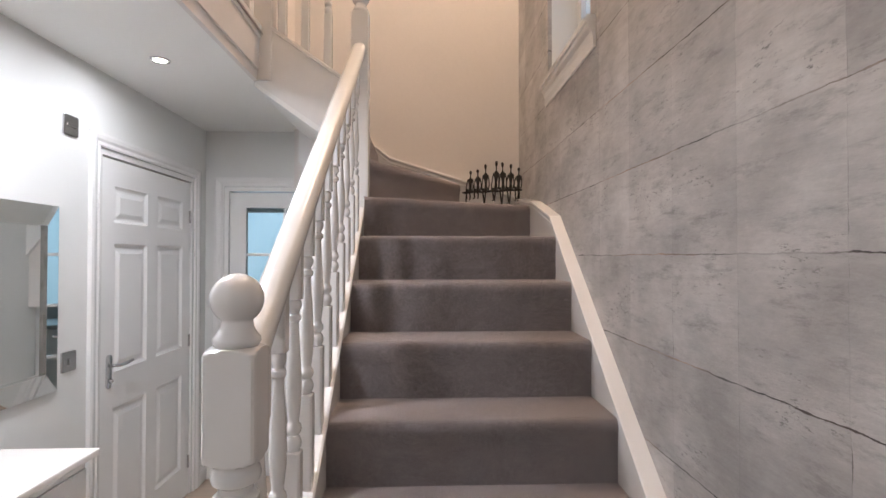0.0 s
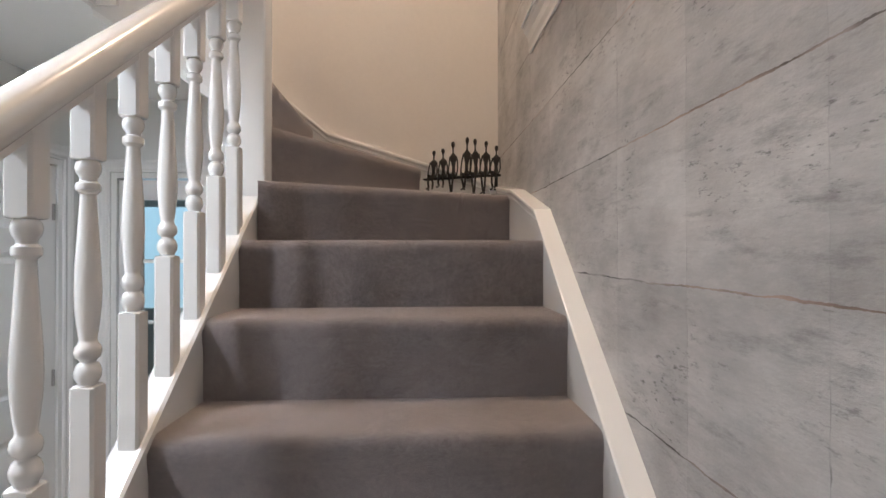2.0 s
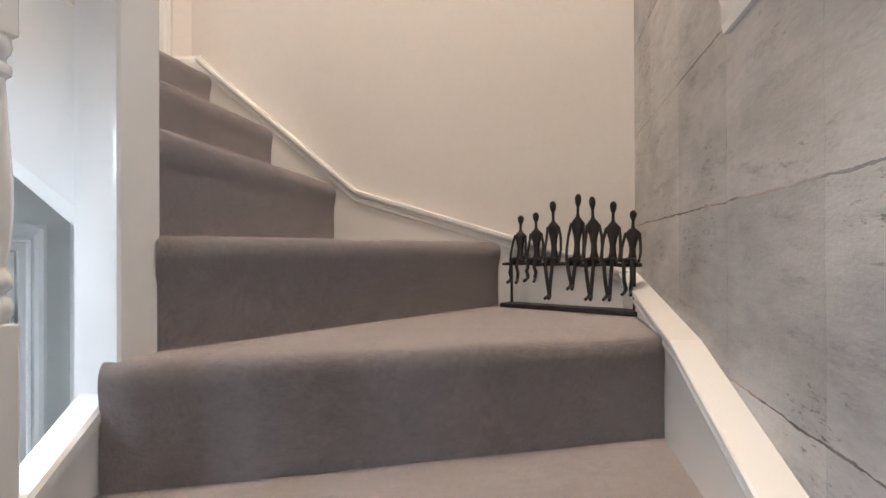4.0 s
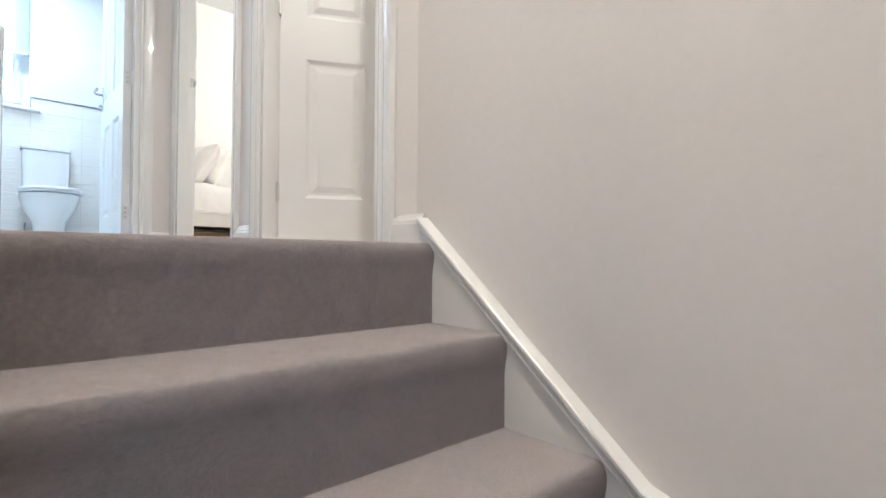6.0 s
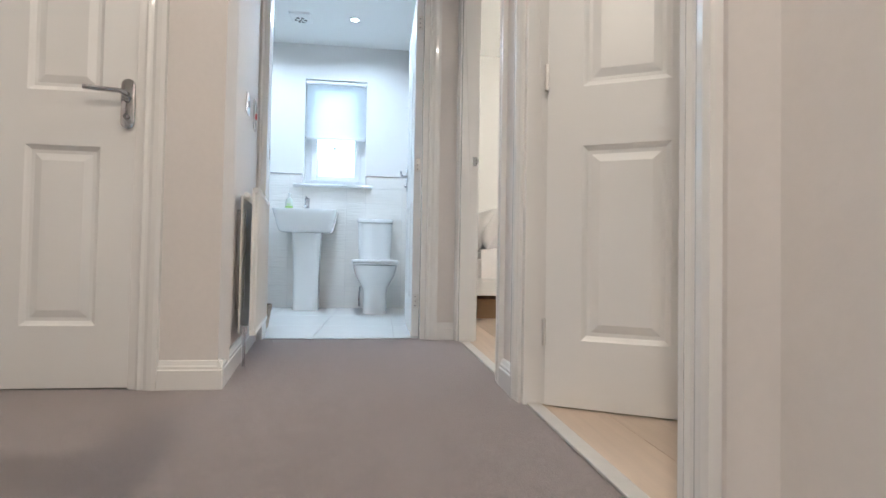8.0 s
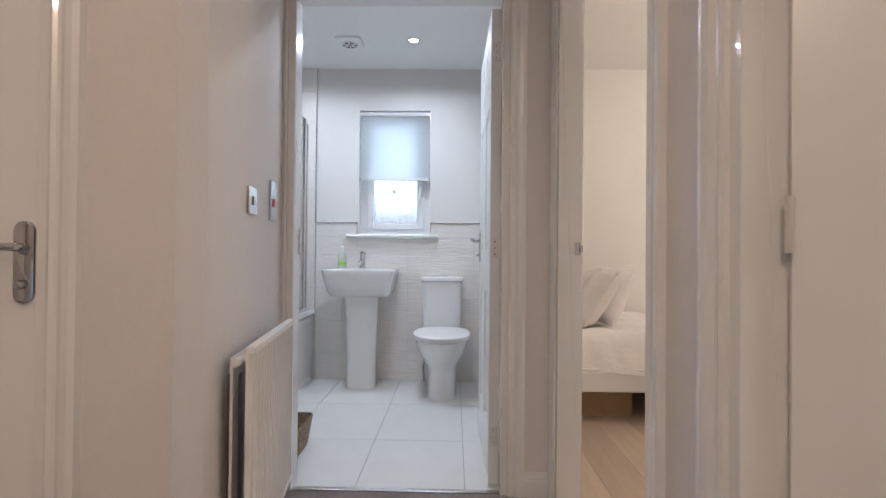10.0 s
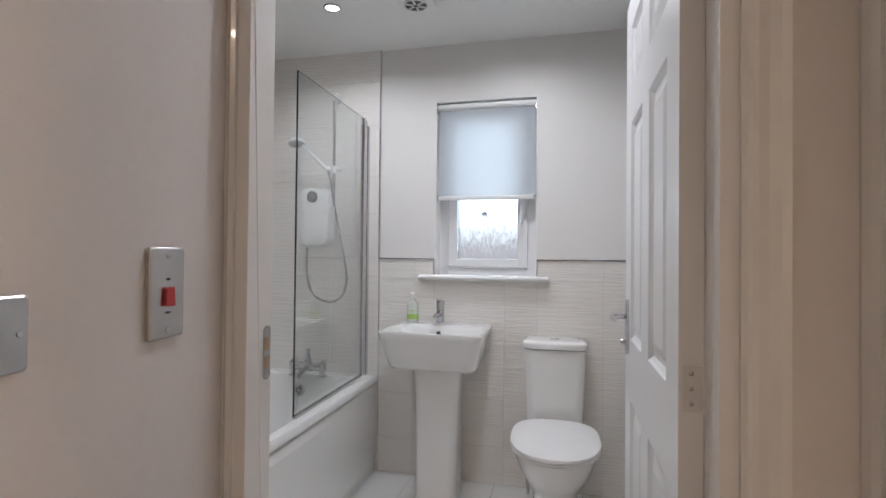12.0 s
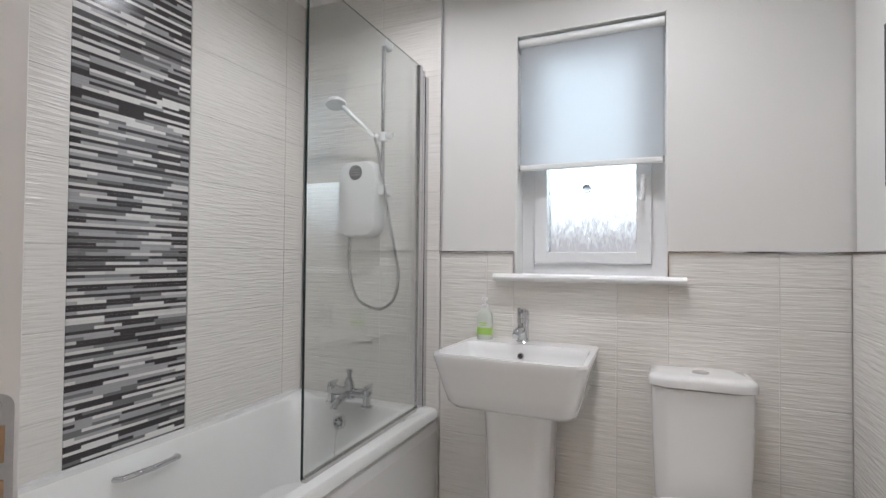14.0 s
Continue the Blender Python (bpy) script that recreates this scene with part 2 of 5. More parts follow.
CARPET = carpet_material()
PAPER = wallpaper_material()
CHROME = material("chrome", (0.62, 0.62, 0.635), 0.07, 1.0, mottle=0.03, scale=30)
HINGE_STEEL = material("satin_nickel", (0.74, 0.72, 0.69), 0.42, 0.6, mottle=0.05, scale=20)
STEEL = material("brushed_steel", (0.52, 0.51, 0.50), 0.26, 1.0, mottle=0.05, scale=20, bump=0.0002, bump_scale=400)
BRONZE = material("dark_bronze", (0.035, 0.030, 0.027), 0.5, 0.5, mottle=0.35, scale=40, bump=0.001, bump_scale=180)
CERAMIC = material("white_ceramic", (0.82, 0.82, 0.81), 0.08, mottle=0.01, scale=3, coat=0.5)
ACRYLIC = material("white_acrylic", (0.82, 0.82, 0.80), 0.14, mottle=0.01, scale=3, coat=0.3)
PLASTIC = material("white_plastic", (0.80, 0.80, 0.79), 0.3, mottle=0.02, scale=8)
UPVC = material("window_plastic", (0.80, 0.81, 0.82), 0.25, mottle=0.02, scale=6)
RADIATOR = material("radiator_enamel", (0.80, 0.785, 0.755), 0.35, mottle=0.02, scale=6)
TILE = wave_tile_material()
FLOOR_TILE = material("floor_tile", (0.76, 0.76, 0.74), 0.18, mottle=0.03, scale=5, by_object=0.015)
GROUT = material("grout", (0.66, 0.64, 0.61), 0.9, mottle=0.08, scale=30)
FLOOR_GROUT = material("floor_grout", (0.34, 0.33, 0.31), 0.9, mottle=0.1, scale=30)
MOSAIC = [material("mosaic_%s" % n, c, 0.18, mottle=0.05, scale=30, by_object=0.12) for n, c in
          (("black", (0.055, 0.05, 0.052)), ("grey", (0.20, 0.195, 0.20)), ("silver", (0.42, 0.41, 0.42)), ("white", (0.74, 0.73, 0.71)))]
WOOD = plank_material()
LINEN = material("white_bed_linen", (0.82, 0.79, 0.775), 0.9, mottle=0.03, scale=6, grain=0.03, grain_scale=250, bump=0.006, bump_scale=9)
CARD = material("cardboard", (0.36, 0.24, 0.14), 0.8, mottle=0.08, scale=9)
BLUE = material("blue_plastic", (0.04, 0.16, 0.34), 0.4, mottle=0.05, scale=9)
MIRROR = material("mirror_silver", (0.86, 0.88, 0.87), 0.02, 1.0, mottle=0.005, scale=3)
RED = material("red_rocker", (0.45, 0.03, 0.03), 0.3)
# black plastic parts, and the dark of holes and gaps
BLACK = material("black_plastic_and_hole_shade", (0.02, 0.02, 0.022), 0.4)
# near-black colour standing for the shade inside gaps and hollows
GAP_SHADE = material("gap_shade", (0.10, 0.10, 0.10), 0.6)
WICKER = material("woven_rattan", (0.26, 0.20, 0.14), 0.8, mottle=0.4, scale=60, bump=0.002, bump_scale=120)
PANE = clear_pane("clear_glass", (0.97, 0.985, 0.98))
PANE_EDGE = material("glass_edge", (0.03, 0.05, 0.045), 0.1)
FROSTED = glass("window_glass", (0.94, 0.97, 1.0), 0.02, 1.3)
RAIN_GLASS = glass("rain_glass", (0.94, 0.97, 1.0), 0.02, 1.3, 0.022)
SOAP = material("clear_soap_bottle", (0.62, 0.66, 0.60), 0.15, mottle=0.03, scale=20)
SOAP_LABEL = material("green_label", (0.36, 0.58, 0.12), 0.4)
PEACH = material("peach_stoneware", (0.55, 0.36, 0.24), 0.5, mottle=0.1, scale=20)
BLIND = blind_material()
BULB = glow("lit_bulb", (1.0, 0.95, 0.85), 14.0)


def backdrop_material(name, low, high, z0, z1, strength):
    """Overcast distance: rooftops and brick low down, pale sky above."""
    m = glow(name, high, strength)
    t = m.node_tree
    p = t.nodes["Principled BSDF"]
    sep = t.nodes.new("ShaderNodeSeparateXYZ")
    t.links.new(t.nodes.new("ShaderNodeNewGeometry").outputs["Position"], sep.inputs[0])
    r = t.nodes.new("ShaderNodeMapRange")
    r.interpolation_type = "SMOOTHSTEP"
    r.inputs["From Min"].default_value, r.inputs["From Max"].default_value = z0, z1
    t.links.new(sep.outputs["Z"], r.inputs["Value"])
    x = t.nodes.new("ShaderNodeMix")
    x.data_type = "RGBA"
    x.inputs["A"].default_value, x.inputs["B"].default_value = (*low, 1), (*high, 1)
    t.links.new(r.outputs["Result"], x.inputs["Factor"])
    t.links.new(x.outputs["Result"], p.inputs["Emission Color"])
    p.inputs["Base Color"].default_value = (0.1, 0.1, 0.1, 1)
    return m


DAYLIGHT = backdrop_material("overcast_daylight", (0.085, 0.078, 0.084), (0.60, 0.68, 0.76), 3.88, 4.62, DAY)
STAIR_SKY = backdrop_material("stair_daylight", (0.5, 0.6, 0.75), (0.62, 0.80, 1.0), 3.0, 4.5, 1.3)
# blue glow picked to colour the panes of the glazed hall door
KITCHEN_SKY = backdrop_material("blue_daylight", (0.34, 0.52, 0.68), (0.42, 0.66, 0.88), 0.6, 2.0, 0.75)


# ---- mesh helpers ----
def finish(bm, bevel=0.0, smooth=False, segments=2):
    bmesh.ops.remove_doubles(bm, verts=bm.verts, dist=1e-5)
    if bevel:
        edges = [e for e in bm.edges if len(e.link_faces) == 2 and e.calc_face_angle(0) > radians(30)]
        bmesh.ops.bevel(bm, geom=edges, offset=bevel, segments=segments, profile=0.6, affect="EDGES", clamp_overlap=True)
    bmesh.ops.recalc_face_normals(bm, faces=bm.faces)
    if smooth:
        for f in bm.faces:
            f.smooth = True
        for e in bm.edges:
            if len(e.link_faces) == 2 and e.calc_face_angle(0) > radians(38):
                e.smooth = False
    return bm


def add_box(bm, x0, x1, y0, y1, z0, z1):
    v = [bm.verts.new((x, y, z)) for x in (x0, x1) for y in (y0, y1) for z in (z0, z1)]
    for f in ((0, 1, 3, 2), (4, 6, 7, 5), (0, 4, 5, 1), (2, 3, 7, 6), (0, 2, 6, 4), (1, 5, 7, 3)):
        bm.faces.new([v[i] for i in f])


def boxes(*rows, bevel=0.0):
    bm = bmesh.new()
    for r in rows:
        add_box(bm, *r)
    return finish(bm, bevel) if bevel else bm


def box(*r, bevel=0.0):
    return boxes(r, bevel=bevel)


def prism(points, lo, hi, axis="x", bevel=0.0):
    """A flat outline drawn through a depth: axis x takes (y, z), y takes (x, z), z takes (x, y)."""
    put = {"x": lambda a, b, d: (d, a, b), "y": lambda a, b, d: (a, d, b), "z": lambda a, b, d: (a, b, d)}[axis]
    bm = bmesh.new()
    lower = [bm.verts.new(put(a, b, lo)) for a, b in points]
    upper = [bm.verts.new(put(a, b, hi)) for a, b in points]
    bm.faces.new(lower)
    bm.faces.new(upper[::-1])
    for i in range(len(points)):
        j = (i + 1) % len(points)
        bm.faces.new((lower[i], lower[j], upper[j], upper[i]))
    return finish(bm, bevel)


def lathe(profile, steps=20, close=True):
    """Turned shape about z from (radius, z) pairs."""
    bm = bmesh.new()
    rings = []
    for r, z in profile:
        rings.append([bm.verts.new((r * math.cos(2 * math.pi * i / steps), r * math.sin(2 * math.pi * i / steps), z)) for i in range(steps)])
    for a, b in zip(rings, rings[1:]):
        for i in range(steps):
            bm.faces.new((a[i], a[(i + 1) % steps], b[(i + 1) % steps], b[i]))
    if close:
        bm.faces.new(rings[0][::-1])
        bm.faces.new(rings[-1])
    return finish(bm, smooth=True)


def tube(points, radius, steps=8):
    bm = bmesh.new()
    pts = [Vector(p) for p in points]
    rings = []
    up = Vector((0.13, 0.31, 0.94))
    for i, p in enumerate(pts):
        d = (pts[min(i + 1, len(pts) - 1)] - pts[max(i - 1, 0)]).normalized()
        a = d.cross(up).normalized()
        b = d.cross(a)
        rings.append([bm.verts.new(p + radius * (math.cos(k * 2 * math.pi / steps) * a + math.sin(k * 2 * math.pi / steps) * b)) for k in range(steps)])
    for r, s in zip(rings, rings[1:]):
        for k in range(steps):
            bm.faces.new((r[k], r[(k + 1) % steps], s[(k + 1) % steps], s[k]))
    bm.faces.new(rings[0][::-1])
    bm.faces.new(rings[-1])
    return finish(bm, smooth=True)


def loft(rings, smooth=True, cap=True):
    """Skin over rings of equal length, each a list of places."""
    bm = bmesh.new()
    made = [[bm.verts.new(p) for p in r] for r in rings]
    n = len(rings[0])
    for a, b in zip(made, made[1:]):
        for i in range(n):
            bm.faces.new((a[i], a[(i + 1) % n], b[(i + 1) % n], b[i]))
    if cap:
        bm.faces.new(made[0][::-1])
        bm.faces.new(made[-1])
    return finish(bm, smooth=smooth)


def rounded(w, d, r, cx=0.0, cy=0.0, z=0.0, steps=5, power=None):
    """A rounded rectangle of full width w (x) and depth d (y)."""
    out = []
    r = min(r, w / 2 - 1e-4, d / 2 - 1e-4)
    for sx, sy, a0 in ((1, 1, 0), (-1, 1, 90), (-1, -1, 180), (1, -1, 270)):
        for k in range(steps + 1):
            a = radians(a0 + 90 * k / steps)
            out.append((cx + sx * (w / 2 - r) + r * math.cos(a), cy + sy * (d / 2 - r) + r * math.sin(a), z))
    return out


def moved(bm, m):
    bmesh.ops.transform(bm, matrix=m, verts=bm.verts)
    return bm


def joined(*bms):
    out = bmesh.new()
    for b in bms:
        me = bpy.data.meshes.new("join")
        b.to_mesh(me)
        b.free()
        out.from_mesh(me)
        bpy.data.meshes.remove(me)
    return out


def mesh_of(name, bm, mat):
    me = bpy.data.meshes.new(name)
    bm.to_mesh(me)
    bm.free()
    me.materials.append(mat)
    return me


def part(name, bm, mat, parent=None, label=""):
    ob = new(name, mesh_of(name, bm, mat))
    if parent is not None:
        ob.parent = parent
    if label:
        ob["label"] = label
    return ob


def thing(name, label, category, m=None, group="", kind=""):
    ob = new(name)
    ob.empty_display_size = 0.05
    if m is not None:
        ob.matrix_world = m
    return tagged(ob, label, category, group, kind)


def structure(name, bm, mat, label=""):
    return tagged(part(name, bm, mat), label, kind="structure")


# ---- walls, floors and ceilings ----
F, C = FLOOR_UP, CEIL_UP
Y_N = 3.375                      # face of the stair wall
structure("floor_hall", boxes((-3.6, 1.0, -1.8, 3.45, -0.12, 0.0), (-3.6, 1.0, 3.45, 7.0, -0.12, -0.004)), WOOD, "oak boards of the entrance hall floor")
structure("wall_east", boxes((0.540, 0.85, -1.8, 1.86, 0, C), (0.540, 0.85, 2.54, 3.6, 0, C),
                             (0.540, 0.85, 1.86, 2.54, 0, 2.45), (0.540, 0.85, 1.86, 2.54, 3.55, C)), PAPER,
          "stair wall papered with a weathered concrete block print")
structure("wall_hall_west", boxes((-1.78, -1.65, -1.8, 2.305, 0, CEIL_HALL), (-1.78, -1.65, 3.27, 3.55, 0, CEIL_HALL),
                                  (-1.78, -1.65, 2.305, 3.27, 2.06, CEIL_HALL)), HALL_PAINT, "pale grey painted hall wall")
structure("wall_hall_north", boxes((-1.65, -1.52, 3.45, 3.55, 0, CEIL_HALL), (-0.70, 0.540, 3.45, 3.55, 0, CEIL_HALL),
                                   (-1.52, -0.70, 3.45, 3.55, 2.03, CEIL_HALL)), HALL_PAINT, "pale grey painted hall wall")
structure("wall_hall_south", box(-1.65, 0.540, -1.8, -1.68, 0, CEIL_HALL), HALL_PAINT, "pale grey painted hall wall")
structure("ceiling_hall", boxes((-1.65, -0.975, -1.68, 3.45, CEIL_HALL, CEIL_HALL + 0.05), (-0.975, 0.540, -1.68, 0.15, CEIL_HALL, CEIL_HALL + 0.05)), CEILING,
          "white plastered hall ceiling")
structure("wall_stair_north", boxes((-1.02, 0.540, Y_N, 3.475, 1.2, C)), PAINT, "magnolia painted wall along the stairs and landing")


def y_p(x):
    return 3.31 + (x + 3.22) * 0.0163   # face of the passage wall with the bedroom doors


SKEW = math.degrees(math.atan(0.0163))


def slab(x0, x1, z0, z1):
    return prism([(x0, y_p(x0)), (x1, y_p(x1)), (x1, y_p(x1) + 0.085), (x0, y_p(x0) + 0.085)], z0, z1, "z")


structure("wall_passage_north", joined(slab(-1.150, -1.075, F, C), slab(-3.16, -1.150, F + 2.03, C), slab(-2.272, -1.985, F, F + 2.03), slab(-3.32, -3.16, F, C)), PAINT,
          "magnolia painted passage wall with two bedroom doorways")
structure("wall_stair_return", prism([(-1.02, Y_N), (-1.02, 3.475), (-1.075, 3.475), (-1.075, y_p(-1.075))], F - 0.1, C, "z"), PAINT, "magnolia painted wall by the bedroom door")
structure("wall_stair_south", box(-2.46, 0.540, 0.05, 0.15, CEIL_HALL + 0.05, C), PAINT, "magnolia painted wall over the stair foot")
structure("wall_landing_west", boxes((-2.33, -2.205, 0.15, 1.277, F, C), (-2.33, -2.205, 2.102, 2.3535, F, C), (-2.33, -2.205, 1.277, 2.102, F + 2.03, C)), PAINT,
          "magnolia painted landing wall")
structure("wall_passage_south", prism([(-2.205, 2.354), (-2.33, 2.15), (-3.22, 2.10), (-3.22, 2.212)], F, C, "z"), PAINT, "magnolia painted passage wall")
structure("wall_bath_east", boxes((-3.302, -3.22, 1.12, 2.234, F, C), (-3.302, -3.22, 3.13, 3.31, F, C), (-3.302, -3.22, 2.234, 3.13, F + 2.03, C)), PAINT,
          "magnolia painted wall at the passage end")
structure("wall_bath_south", box(-5.3, -3.22, 1.0, 1.108, F, C), PAINT, "bathroom wall behind the bath")
structure("wall_bath_north", box(-5.0, -3.32, 3.257, 3.395, F, C), BATH_PAINT, "white bathroom wall")
structure("wall_bath_west", boxes((-5.3, -5.012, 1.0, 2.17, F, C), (-5.3, -5.012, 2.725, 7.0, F, C), (-5.3, -5.012, 2.17, 2.725, F, 3.745),
                                  (-5.3, -5.012, 2.17, 2.725, 4.725, C)), BATH_PAINT, "off-white painted window wall")
structure("ceiling_upstairs", boxes((-5.3, 0.85, 0.05, 7.0, C, C + 0.08)), CEILING, "white plastered upstairs ceiling")
structure("wall_bed_north", box(-5.3, 0.85, 6.4, 6.5, F, C), PAINT, "magnolia painted bedroom wall")
structure("wall_bed_partition", box(-2.14, -2.06, 3.395, 6.4, F, C), PAINT, "magnolia painted bedroom wall")
structure("wall_room_east", box(0.540, 0.85, 3.6, 6.5, F, C), PAINT, "magnolia painted bedroom wall")
structure("landing_deck", boxes((-2.335, -0.945, 0.15, 3.36, CEIL_HALL + 0.052, F - 0.012), (-3.22, -2.335, 2.10, 3.36, CEIL_HALL + 0.052, F - 0.012)), PAINT, "landing deck")
structure("upper_subfloor", boxes((-5.3, -3.22, 1.0, Y_N, F - 0.2, F - 0.008), (-5.3, -1.05, 3.362, 7.0, F - 0.2, F - 0.016), (-1.05, 0.85, 3.476, 7.0, F - 0.2, F - 0.002)), GROUT, "boarding under the upstairs floors")
structure("floor_landing", boxes((-2.335, -0.957, 0.15, 3.356, F - 0.012, F), (-0.957, -0.93, 0.15, 2.494, F - 0.012, F), (-3.25, -2.335, 2.15, 3.36, F - 0.012, F)), CARPET, "mauve grey carpet of the landing")
# fascia along the stairwell with its nosing
structure("fascia", boxes((-0.975, -0.955, 0.15, 2.43, CEIL_HALL, F - 0.03)), PAINT, "plastered edge of the landing floor")
structure("trim_fascia", boxes((-0.985, -0.935, 0.15, 2.43, F - 0.03, F + 0.035), (-0.975, -0.948, 0.15, 2.43, F - 0.05, F - 0.03), bevel=0.006), GLOSS, "white moulded nosing of the landing edge")


# ---- skirting and architraves ----
def skirting(name, a, b, z, out, height=0.095, mat=GLOSS):
    """A moulded board from plan point a to b, proud towards out (a unit vector)."""
    a, b, out = Vector((*a, 0)), Vector((*b, 0)), Vector((*out, 0))
    prof = [(0, 0), (0.018, 0), (0.018, height * 0.66), (0.014, height * 0.70), (0.014, height * 0.78), (0.010, height * 0.84), (0.006, height * 0.97), (0, height)]
    bm = loft([[p + out * d + Vector((0, 0, z + h)) for d, h in prof] for p in (a, b)], smooth=False)
    return structure(name, bm, mat, "white moulded skirting board")


skirting("baseboard_pier", (-2.051, y_p(-2.051)), (-2.206, y_p(-2.206)), F, (0, -1))
skirting("baseboard_landing", (-2.205, 2.169), (-2.205, 2.371), F, (1, 0))
skirting("baseboard_landing_south", (-2.205, 0.15), (-2.205, 1.210), F, (1, 0))
skirting("baseboard_passage", (-2.190, 2.3561), (-3.22, 2.212), F, (-0.1385, 0.9904))
skirting("baseboard_stair", (-0.972, 3.366), (-1.086, 3.352), F, (-0.12, -0.993), 0.080)
skirting("baseboard_passage_end", (-3.22, 3.196), (-3.22, 3.29), F, (1, 0))
skirting("baseboard_hall", (-1.65, -1.68), (-1.65, 2.24), 0, (1, 0), 0.12)
skirting("baseboard_hall_corner", (-1.65, 3.335), (-1.65, 3.45), 0, (1, 0), 0.12)
skirting("baseboard_bedroom", (-5.012, 3.49), (-5.012, 6.4), F, (1, 0))
skirting("baseboard_bedroom_north", (-5.0, 6.4), (-2.3, 6.4), F, (0, -1))


def architrave(width, height, face=0.066):
    """Moulded frame round an opening in local axes: u = x, out of the wall = -y."""
    prof = [(0, 0), (0, 0.012), (0.008, 0.016), (0.016, 0.012), (0.024, 0.012), (0.036, 0.018), (0.052, 0.021), (face, 0.019), (face, 0)]
    bm = bmesh.new()
    out = []
    for sign, x in ((-1, 0.0), (1, width)):
        ring0 = [(x + sign * d, -h, 0.0) for d, h in prof]
        ring1 = [(x + sign * d, -h, height + d) for d, h in prof]
        out.append(loft([ring0, ring1], smooth=False))
    top = [[(0 - d, -h, height + d) for d, h in prof], [(width + d, -h, height + d) for d, h in prof]]
    out.append(loft(top, smooth=False))
    bm.free()
    return out


def panel_leaf(w, h, t=0.040, glazed=False):
    """A moulded six-panel leaf in local axes: hinge at x = 0, faces at y = 0 and y = t."""
    m, s = w * 0.5, 0.105
    cols = [0, s, m - 0.05, m + 0.05, w - s, w]
    rows = [0, 0.20, 0.785, 0.965, 1.60, 1.705, 1.885, h]
    bm = bmesh.new()
    for y, flip in ((0.0, 1), (t, -1)):
        grid = [[bm.verts.new((x, y, z)) for z in rows] for x in cols]
        for i in range(5):
            for j in range(7):
                quad = [grid[i][j], grid[i + 1][j], grid[i + 1][j + 1], grid[i][j + 1]]
                if i in (1, 3) and j in (1, 3, 5):
                    # moulded frame, sunk margin and raised field
                    for inset, depth in ((0.006, 0.005), (0.015, 0.0105), (0.026, 0.0105), (0.050, 0.003)):
                        x0, x1, z0, z1 = cols[i] + inset, cols[i + 1] - inset, rows[j] + inset, rows[j + 1] - inset
                        ring = [bm.verts.new((x, y + flip * depth, z)) for x, z in ((x0, z0), (x1, z0), (x1, z1), (x0, z1))]
                        for k in range(4):
                            bm.faces.new((quad[k], quad[(k + 1) % 4], ring[(k + 1) % 4], ring[k]))
                        quad = ring
                bm.faces.new(quad)
    bm.verts.ensure_lookup_table()
    ring = [(0, 0), (w, 0), (w, h), (0, h)]
    for (x0, z0), (x1, z1) in zip(ring, ring[1:] + ring[:1]):
        bm.faces.new([bm.verts.new(p) for p in ((x0, 0, z0), (x1, 0, z1), (x1, t, z1), (x0, t, z0))])
    return finish(bm)


def lever_handle(parent, x, z, y, out, way, name="door_handle"):
    """Chrome lever on a long rounded backplate; out is -1 or 1 along y, way the side that the lever points to."""
    plate = joined(loft([rounded(0.042, 0.165, 0.02, z=0), rounded(0.042, 0.165, 0.02, z=0.007), rounded(0.034, 0.157, 0.017, z=0.009)]))
    face = Matrix.Translation((x, y, z)) @ (pose(0, 0, 0, 90) if out < 0 else pose(0, 0, 0, -90))
    body = moved(plate, face)
    h = part(name, body, CHROME, parent, "chrome lever handle on a long plate")
    o = out
    pts = [(x, y, z + 0.03), (x, y + o * 0.035, z + 0.03), (x + way * 0.012, y + o * 0.048, z + 0.03), (x + way * 0.06, y + o * 0.052, z + 0.031), (x + way * 0.112, y + o * 0.050, z + 0.036)]
    part("lever", tube(pts, 0.0085, 10), CHROME, h)
    part("lock_turn", moved(lathe([(0.009, 0), (0.009, 0.02), (0.006, 0.024)], 12), Matrix.Translation((x, y, z - 0.045)) @ (pose(0, 0, 0, 90) if o < 0 else pose(0, 0, 0, -90))), CHROME, h)
    return h


def doorway(name, m, width, height, depth, label, sides=(1,), stops=False):
    """Lining and architraves of a doorway; m puts local x along the wall, -y out of the wall face."""
    d = thing(name, label, "doorway", m, kind="structure")
    lining = boxes((-0.002, 0.028, -0.003, depth - 0.001, 0, height), (width - 0.028, width + 0.002, -0.003, depth - 0.001, 0, height), (0.028, width - 0.028, -0.003, depth - 0.001, height - 0.03, height),
                   (0.028, 0.040, 0.02, 0.042, 0, height - 0.03), (width - 0.040, width - 0.028, 0.02, 0.042, 0, height - 0.03), bevel=0.002) if stops else boxes((-0.002, 0.028, -0.003, depth - 0.001, 0, height), (width - 0.028, width + 0.002, -0.003, depth - 0.001, 0, height), (0.028, width - 0.028, -0.003, depth - 0.001, height - 0.03, height), bevel=0.002)
    part("lining", lining, GLOSS, d)
    for b in architrave(width, height):
        part("architrave", b, GLOSS, d)
    if 2 in sides:
        for b in architrave(width, height):
            part("architrave", moved(b, Matrix.Translation((0, depth, 0)) @ Matrix.Diagonal((1, -1, 1, 1))), GLOSS, d)
    return d


